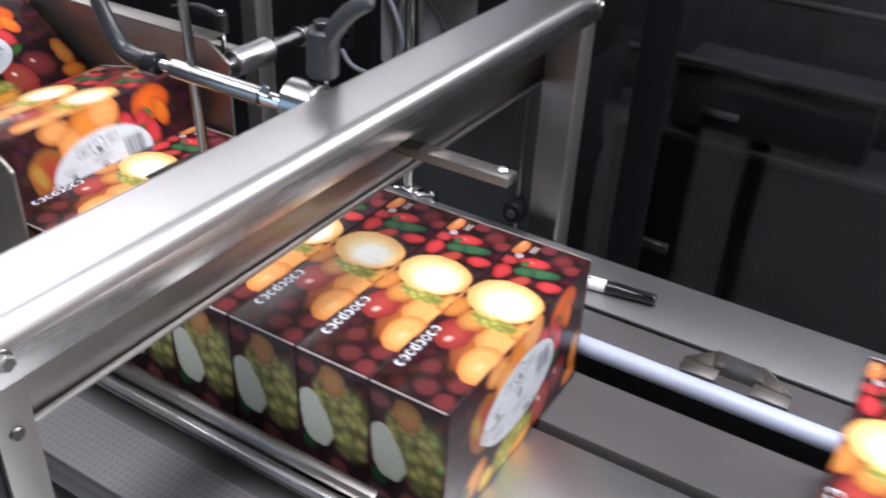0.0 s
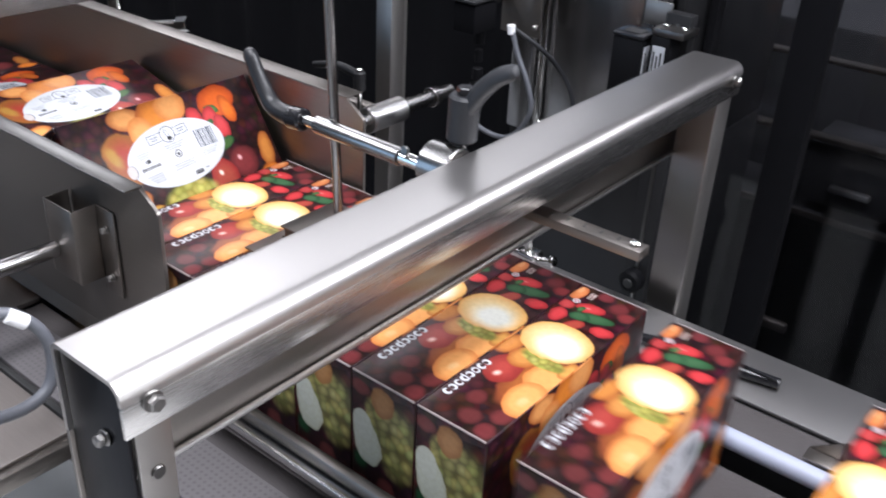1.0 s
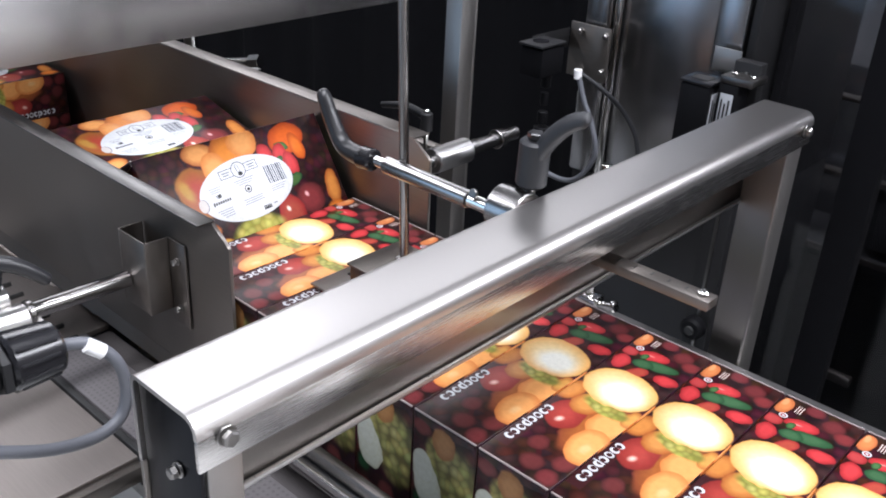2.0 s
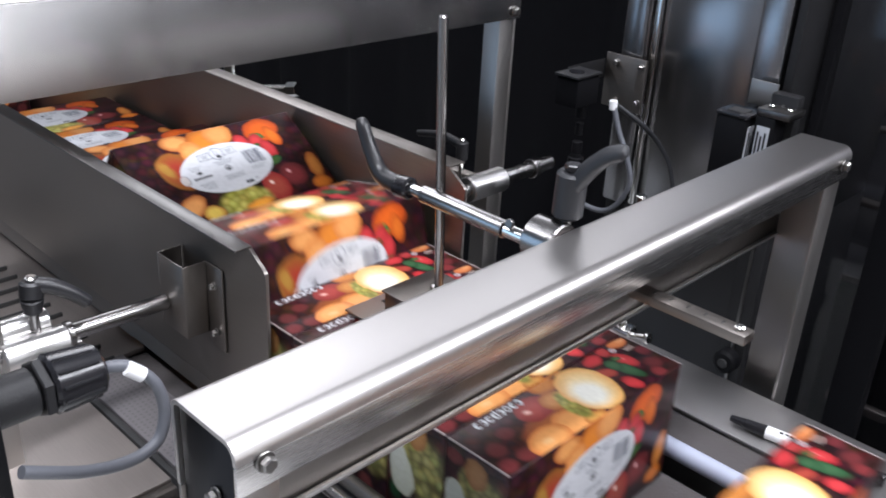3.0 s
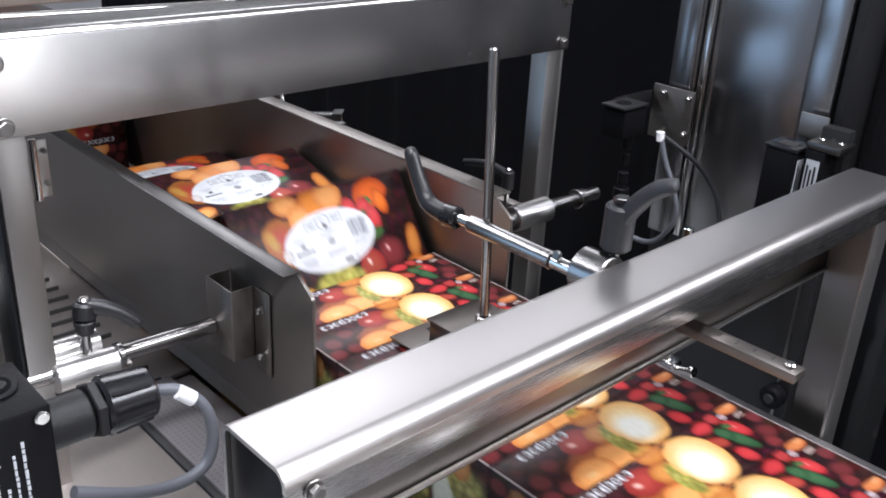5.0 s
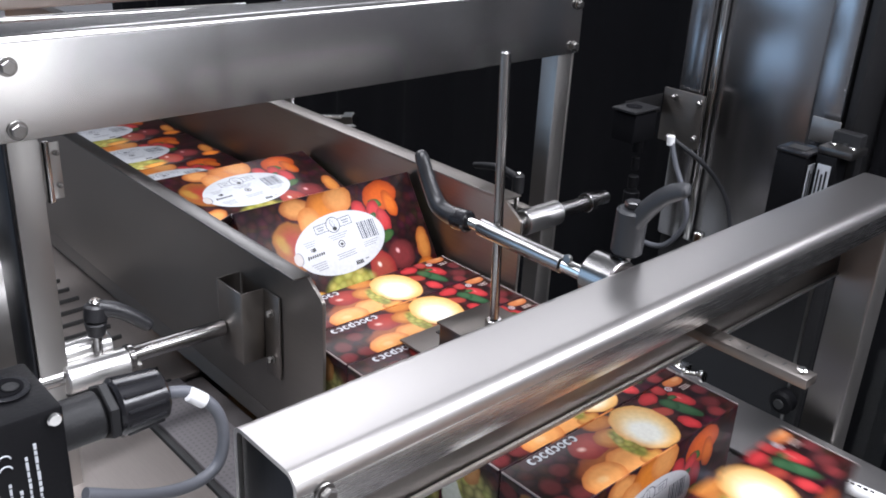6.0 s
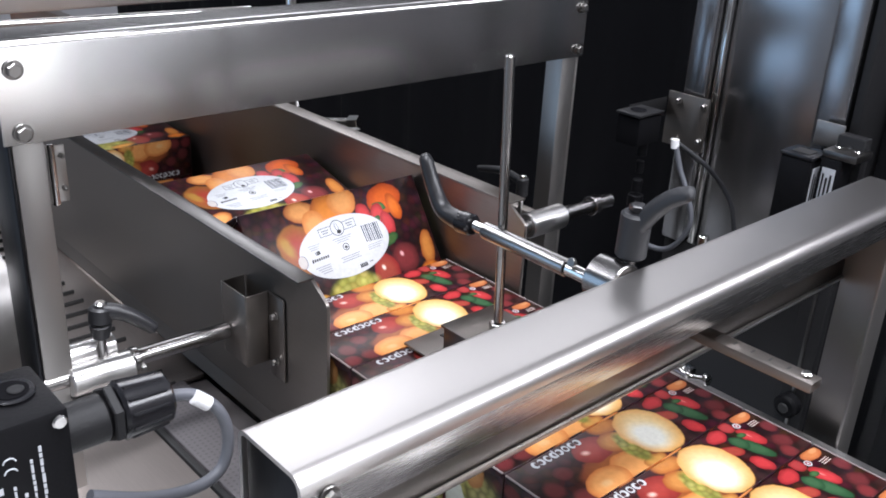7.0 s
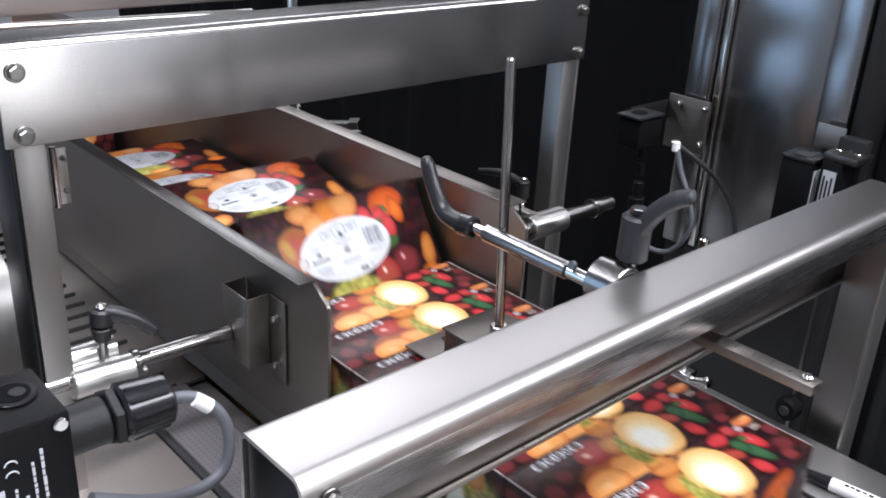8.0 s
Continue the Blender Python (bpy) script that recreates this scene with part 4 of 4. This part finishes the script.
def far_clamp():
    """Clamp and lever that carry the far guide plate on a rod through the bridge post."""
    g = thing("guide_clamp", -0.58, 0.69, -0.36, "steel guide clamp with a thin black lever", "guide clamp")
    part("rod", rod((-0.568, 0.599, -0.343), (-0.568, 0.770, -0.343), 0.0075, 24), turned_steel, g)
    part("sleeve", rod((-0.568, 0.640, -0.343), (-0.568, 0.690, -0.343), 0.0130, 28, 0.001), steel_x, g)
    part("collar", rod((-0.568, 0.737, -0.343), (-0.568, 0.747, -0.343), 0.0105), turned_steel, g)
    part("arm", block(-0.640, -0.5685, 0.660, 0.672, -0.350, -0.338, 0.001), steel_dull, g)
    lever(g, (-0.592, 0.655, -0.302), (-0.655, 0.655, -0.310), (-0.62, 0.655, -0.303), 0.0062, 0.02)
    return g


def hooked_lever():
    """Big grey lever on the stud of the shaft's clamp."""
    g = thing("clamp_handle", -0.318, 0.455, -0.25, "dark grey clamping handle on an upright stud", "clamp handle")
    part("hub", rod((-0.3295, 0.4775, -0.2460), (-0.3285, 0.4775, -0.2137), 0.0106, 28, 0.0018), grey_handle, g)
    part("cap", rod((-0.3285, 0.4775, -0.2135), (-0.3285, 0.4775, -0.2085), 0.0060, 6, 0.0006), black_gloss, g)
    part("stud", rod((-0.3298, 0.4740, -0.2720), (-0.3295, 0.4775, -0.2462), 0.0042, 14), turned_steel, g)
    part("arm", sweep([(-0.3255, 0.4775, -0.2225), (-0.3155, 0.4775, -0.208), (-0.3040, 0.4775, -0.1967), (-0.2935, 0.4775, -0.1908), (-0.2905, 0.4775, -0.1896), (-0.2898, 0.4775, -0.1893)], 0.008, 14, radii=[0.0081, 0.0079, 0.0071, 0.0060, 0.0042, 0.0012], flat=0.75), grey_handle, g)
    return g


def cabinet_sensor():
    """Sensor bracket on the cabinet with its cable loop."""
    g = thing("sensor_bracket", -0.58, 0.93, -0.33, "drilled steel sensor bracket with a black sensor", "sensor")
    part("plate", block(-0.620, -0.564, 0.930, 0.9335, -0.318, -0.254, 0.0008), steel_dull, g)
    part("plate", block(-0.6215, -0.6205, 0.857, 0.930, -0.285, -0.262, 0.0004), black_plastic, g)
    for x, z in ((-0.569, -0.263), (-0.569, -0.305), (-0.604, -0.263), (-0.604, -0.312)):
        bolt((x, 0.9297, z), (0, -1, 0), 0.0032, g)
    part("sensor", block(-0.604, -0.574, 0.815, 0.855, -0.294, -0.262, 0.002), curtain_mat, g)
    part("lid", block(-0.6055, -0.573, 0.812, 0.857, -0.2605, -0.2575, 0.001), black_plastic, g)
    part("lens", rod((-0.590, 0.832, -0.2574), (-0.590, 0.832, -0.2565), 0.009, 20, 0), black_gloss, g)
    for z0, r in ((-0.3095, 0.006), (-0.330, 0.0045), (-0.352, 0.006), (-0.3705, 0.009), (-0.388, 0.0075)):
        part("connector", rod((-0.584, 0.84, z0), (-0.584, 0.84, z0 + 0.0145), r, 18), black_matt, g)
    c = part("cable", sweep([(-0.536, 0.830, -0.279), (-0.525, 0.830, -0.307), (-0.511, 0.830, -0.332), (-0.502, 0.830, -0.362), (-0.516, 0.830, -0.392), (-0.537, 0.830, -0.405), (-0.569, 0.830, -0.402), (-0.584, 0.830, -0.386)], 0.0029, 10), grey_cable, g, "pale grey looped cable")
    part("tie", rod((-0.5354, 0.83, -0.2867), (-0.5364, 0.83, -0.2765), 0.0044, 14), white_print, c)
    part("cable", sweep([(-0.538, 0.835, -0.281), (-0.516, 0.860, -0.304), (-0.509, 0.890, -0.331), (-0.495, 0.900, -0.359), (-0.483, 0.900, -0.403)], 0.0026, 10), grey_handle, g)
    return g


def switch_boxes():
    """Two black switch boxes on the cabinet's door post."""
    g = thing("safety_switch", -0.42, 0.9, -0.36, "black safety switch on the cabinet post with printed marks", "switch")
    part("housing", block(-0.452, -0.418, 0.880, 0.915, -0.350, -0.276, 0.002), black_matt, g)
    part("housing", block(-0.414, -0.392, 0.890, 0.925, -0.345, -0.270, 0.002), black_matt, g)
    part("lid", block(-0.453, -0.417, 0.879, 0.916, -0.2755, -0.2715, 0.001), black_gloss, g)
    part("key_slot", block(-0.445, -0.425, 0.888, 0.905, -0.2713, -0.2708, 0), rubber, g)
    part("tongue", block(-0.443, -0.412, 0.926, 0.9285, -0.270, -0.244, 0.0008), steel_z, g)
    part("lever_plate", block(-0.414, -0.378, 0.890, 0.925, -0.2695, -0.262, 0.001), steel_dark, g)
    for x in (-0.405, -0.385):
        part("screw", rod((x, 0.905, -0.2618), (x, 0.905, -0.2595), 0.0042, 14, 0.0008), steel_bright, g)
    part("label", block(-0.4178, -0.4172, 0.886, 0.907, -0.324, -0.284, 0), print_grey, g, "pale printed label")
    for i in range(4):
        part("print_bar", block(-0.4171, -0.4168, 0.8885 + 0.0045 * i, 0.8905 + 0.0045 * i, -0.320, -0.290 - 0.004 * (i % 2), 0), black_plastic, g)
    part("label", block(-0.410, -0.396, 0.8892, 0.8898, -0.316, -0.280, 0), print_grey, g, "pale printed label")
    for i in range(3):
        part("print_bar", block(-0.4085 + 0.004 * i, -0.4065 + 0.004 * i, 0.8886, 0.8890, -0.312, -0.286 - 0.004 * (i % 2), 0), black_plastic, g)
    part("cable", sweep([(-0.44, 0.90, -0.350), (-0.455, 0.90, -0.38), (-0.47, 0.905, -0.42), (-0.46, 0.91, -0.47)], 0.0035, 10), grey_handle, g)
    for p in g.children:
        p.location.x += 0.011
    return g


def near_sensor():
    """Black limit switch by the near post, with its cable gland and looped cable."""
    g = thing("limit_switch", -0.43, 0.1, -0.34, "black limit switch with a cable gland and white printed marks", "switch")
    part("housing", block(-0.455, -0.402, 0.052, 0.128, -0.345, -0.262, 0.003), black_matt, g)
    part("bracket", block(-0.60, -0.43, 0.055, 0.10, -0.3485, -0.3455, 0.0006), steel_dull, g)
    part("bracket", block(-0.603, -0.6005, 0.055, 0.10, BED - 0.004, -0.3455, 0.0006), steel_dull, g)
    part("button_ring", rod((-0.430, 0.110, -0.2618), (-0.430, 0.110, -0.2600), 0.0120, 28, 0.0006), black_gloss, g)
    # flat black disc paints the dark of the recess inside the ring
    part("recess_disc", rod((-0.430, 0.110, -0.2598), (-0.430, 0.110, -0.2595), 0.0088, 24, 0), curtain_mat, g)
    part("recess_disc", rod((-0.428, 0.112, -0.2593), (-0.428, 0.112, -0.2585), 0.0042, 18, 0.0003), black_plastic, g)
    for y, z in ((0.1225, -0.268), (0.1255, -0.338)):
        part("screw", rod((-0.4018, y, z), (-0.3995, y, z), 0.0038, 14, 0.0008), steel_bright, g)
    gland = part("gland", rod((-0.428, 0.1282, -0.292), (-0.428, 0.154, -0.292), 0.0135, 28, 0.0015), black_plastic, g, "black plastic cable gland")
    part("gland_nut", hexagon((-0.428, 0.1545, -0.292), (-0.428, 0.160, -0.292), 0.0172), black_plastic, gland)
    part("gland_cap", rod((-0.428, 0.1605, -0.292), (-0.428, 0.190, -0.293), 0.0172, 12, 0.002, r2=0.0150), black_gloss, gland)
    for k in range(12):
        a = radians(30 * k + 15)
        c, n = Vector((math.cos(a), 0, math.sin(a))), Vector((-0.428, 0.164, -0.292))
        part("grip_rib", rod(n + c * 0.0164, n + c * 0.0148 + Vector((0, 0.022, -0.001)), 0.0011, 8, 0.0003), black_gloss, gland)
    c = part("cable", sweep([(-0.425, 0.190, -0.292), (-0.418, 0.203, -0.293), (-0.412, 0.2145, -0.306), (-0.410, 0.2175, -0.325), (-0.408, 0.211, -0.341), (-0.405, 0.193, -0.3445), (-0.402, 0.165, -0.336), (-0.400, 0.132, -0.3175)], 0.0036, 14), grey_cable, g, "grey looped cable")
    part("cable_marker", rod((-0.4155, 0.2005, -0.2915), (-0.413, 0.2085, -0.2985), 0.0044, 16, 0.0004), white_print, c)
    # rows of small print, a mark and the maker's word as plain bars
    chance = random.Random(5)
    for i, (low, high) in enumerate(((-0.334, -0.297), (-0.334, -0.303), (-0.334, -0.285), (-0.334, -0.279))):
        z = low
        while z < high:
            step = chance.uniform(0.002, 0.0055)
            part("print_bar", block(-0.4018, -0.4014, 0.0972 + 0.0046 * i, 0.0982 + 0.0046 * i + chance.uniform(0, 0.0006), z, min(z + step, high + 0.001), 0), print_grey, g)
            z += step + 0.0009
    for i in range(7):
        part("print_bar", block(-0.4018, -0.4014, 0.0855 + 0.001 * (i % 2), 0.0925, -0.334 + 0.006 * i, -0.3302 + 0.006 * i, 0), print_grey, g)
    for k in range(2):
        part("print_bar", sweep([(-0.4016, 0.0972 + 0.0062 * math.cos(a) * 0.5, -0.288 + 0.006 * k + 0.0028 * math.sin(a)) for a in (0.2, 0.9, 1.57, 2.2, 2.94)], 0.0004, 6), print_grey, g)
    return g


def marker_pen():
    g = thing("marker_pen", -0.215, 0.71, BED, "black and white felt marker pen lying on the side plate", "pen")
    a, b = Vector((-0.282, 0.701, BED + 0.0062)), Vector((-0.147, 0.720, BED + 0.0062))

    def at(k):
        return a.lerp(b, k)
    part("tail", rod(at(0.0), at(0.10), 0.0030, 18, 0.0005, r2=0.0046), black_gloss, g)
    part("tail", rod(at(0.101), at(0.24), 0.0048, 18, 0.0004, r2=0.0060), black_gloss, g)
    barrel = part("barrel", rod(at(0.241), at(0.64), 0.0060, 22, 0.0003), white_print, g, "white barrel with dark print")
    part("cap", rod(at(0.641), at(0.985), 0.0062, 22, 0.0008, r2=0.0050), black_gloss, g)
    part("clip", block(-0.187, -0.150, 0.7125, 0.716, BED + 0.0118, BED + 0.0135, 0.0005), black_gloss, g)
    for i, k in enumerate((0.34, 0.375, 0.41, 0.45, 0.49, 0.53)):
        p = at(k)
        part("print_bar", block(p.x - 0.0018, p.x + 0.0018, p.y - 0.0030 + 0.0006 * (i % 2), p.y - 0.0004, p.z + 0.0056, p.z + 0.0061, 0), black_plastic, barrel)
    return g


def tube_lug(x):
    """Folded clip that carries the guide tube from the back belt."""
    g = thing("guide_clip", x, 0.645, BED, "folded steel clip over the pale guide tube", "clip")
    part("back", block(x - 0.020, x + 0.020, 0.651, 0.6525, BED + 0.004, BED + 0.027, 0.0005), steel_dull, g)
    for s in (-1, 1):
        bm = bmesh.new()
        tri = [(x + s * 0.0205, BED + 0.027), (x + s * 0.0205, BED + 0.010), (x + s * 0.044, BED + 0.010)]
        f = [[bm.verts.new((px, y, z)) for px, z in tri] for y in (0.6495, 0.651)]
        bm.faces.new(f[0])
        bm.faces.new(f[1])
        for i in range(3):
            bm.faces.new((f[0][i], f[0][(i + 1) % 3], f[1][(i + 1) % 3], f[1][i]))
        part("wing", bm, steel_dull, g)
        part("foot", block(min(x + s * 0.014, x + s * 0.044), max(x + s * 0.014, x + s * 0.044), 0.634, 0.649, BED + 0.0095, BED + 0.0108, 0.0004), steel_dull, g)
    return g


def far_stand():
    """Short upright rod with a cross clamp behind the carton row."""
    g = thing("guide_stand", -0.43, 0.74, BED, "short steel stand with a cross clamp", "stand")
    part("rod", rod((-0.431, 0.74, BED), (-0.431, 0.74, -0.33), 0.0052), steel_bright, g)
    part("clamp", block(-0.444, -0.418, 0.730, 0.750, -0.489, -0.473, 0.002), steel_bright, g)
    part("screw", rod((-0.4178, 0.74, -0.481), (-0.404, 0.742, -0.478), 0.0038, 14), steel_bright, g)
    part("screw_head", rod((-0.4038, 0.742, -0.478), (-0.399, 0.742, -0.477), 0.0065, 16, 0.001), steel_bright, g)
    return g


def back_knob():
    g = thing("star_knob", -0.385, 0.9, -0.58, "round black knob on a dark upright channel", "knob")
    part("channel", block(-0.402, -0.372, 0.915, 0.930, FLOOR, -0.25, 0.002), black_plastic, g)
    part("channel", block(-0.388, -0.384, 0.9125, 0.9148, FLOOR, -0.26, 0.0005), steel_dark, g)
    part("knob", rod((-0.385, 0.9123, -0.563), (-0.385, 0.895, -0.563), 0.014, 24, 0.003), black_matt, g)
    part("hub", rod((-0.385, 0.8948, -0.563), (-0.385, 0.892, -0.563), 0.006, 18, 0.001), rubber, g)
    return g


def upper_rail():
    """Round rails and a hood edge above the outfeed."""
    g = thing("hood_rail", -0.95, 0.45, -0.2, "polished steel rails over the outfeed", "rail")
    part("rail", rod((-0.95, -0.1, -0.172), (-0.95, 0.562, -0.184), 0.0042), steel_bright, g)
    part("rail", rod((-0.952, 0.20, -0.193), (-0.952, 0.562, -0.198), 0.003), steel_bright, g)
    part("end_drop", rod((-0.95, 0.5625, -0.1845), (-0.95, 0.5625, -0.205), 0.0042), steel_bright, g)
    part("hood", block(-1.2, -0.985, -0.1, 0.58, -0.176, -0.12, 0.003), steel_y, g)
    part("upright", rod((-1.02, 0.665, BED), (-1.02, 0.665, -0.12), 0.0085), steel_bright, g)
    part("cross_pin", rod((-1.018, 0.674, -0.351), (-0.945, 0.700, -0.338), 0.0068), steel_bright, g)
    part("cross_nut", hexagon((-0.9445, 0.7002, -0.3378), (-0.930, 0.7055, -0.335), 0.0095), steel_bright, g)
    return g


print_grey = material("worn_white_print", (0.5, 0.52, 0.55), 0.6, 0, 0.2, 300)
grey_handle = material("dark_grey_plastic", (0.019, 0.020, 0.023), 0.5, 0, 0.15, 300, 0.15, (1, 1, 1), 0.06)
near_bracket()
hinge()
hold_down()
scale_bar()
far_clamp()
hooked_lever()
cabinet_sensor()
switch_boxes()
near_sensor()
marker_pen()
tube_lug(-0.055)
far_stand()
back_knob()
upper_rail()


# ---- the run of the cartons ----
PERIOD, HALT, BURST = 2.6, 0.6, 1.2   # the row halts at 0.6 s and runs for 1.2 s up to that


def advance(t):
    """How many cartons the row has moved on."""
    k = math.floor((t - HALT) / PERIOD)
    part_time = (t - HALT) - k * PERIOD - (PERIOD - BURST)
    return 6 * k + max(0.0, 6 * part_time / BURST)


# the way of a pair from the row's end: steps of a quarter, front upper edge and lean
TIP_X = (-0.5135, -0.535, -0.580, -0.638, -0.6855, -0.7424, -0.795, -0.842, -0.8785, -0.923, -0.969, -1.015, -1.06)
TIP_Z = (TOP, -0.371, -0.3345, -0.323, -0.3125, -0.304, -0.3092, -0.3233, -0.342, -0.352, -0.368, -0.385, -0.395)
TIP_A = (0, 4, 12, 22, 33.5, 46, 58, 68, 77, 82, 86, 89, 90)


def state(n, t):
    """Pose of carton n of the run at t seconds."""
    s = advance(t)
    batch = n // 6
    join = 0.70 + 0.17 * (n - 6 * batch) + PERIOD * batch
    if t < join:
        halt = -0.341 + PITCH * (n + 1 - 6 * batch)
        return carton_pose(halt + 0.53 * (join - t))
    back = n % 2
    lead = n + back
    u = (s - (lead + 4)) / 2
    if u <= 0:
        return carton_pose(-0.341 + PITCH * (n + 1 - s))
    steps = np.arange(13) / 4
    if u < 3 - 1e-6:
        return carton_pose(float(np.interp(u, steps, TIP_X)), float(np.interp(u, steps, TIP_Z)), float(np.interp(u, steps, TIP_A)), back)
    # laid flat: carried off while the row stands
    out = HALT + PERIOD * math.ceil((lead + 10) / 6 - 1e-6)
    drift = 0.0
    k = math.floor((out - HALT) / PERIOD + 0.5)
    while HALT + PERIOD * k < t:
        begin = HALT + PERIOD * k + 0.35
        drift += 0.26 * min(max(t - begin, 0.0), 1.05)
        k += 1
    return carton_pose(-1.06 - 0.1105 * (u - 3) - drift, -0.395, 90, back)


def motions():
    model = carton()
    runs = [n for n in range(-20, 22)]
    made = [(n, model if n == runs[0] else copy_thing(model, pose(0, CY, BASE + BED))) for n in runs]
    times = sorted({round(0.1 * i, 1) for i in range(81)})
    for n, c in made:
        walk(c, [(t, state(n, t)) for t in times])


motions()
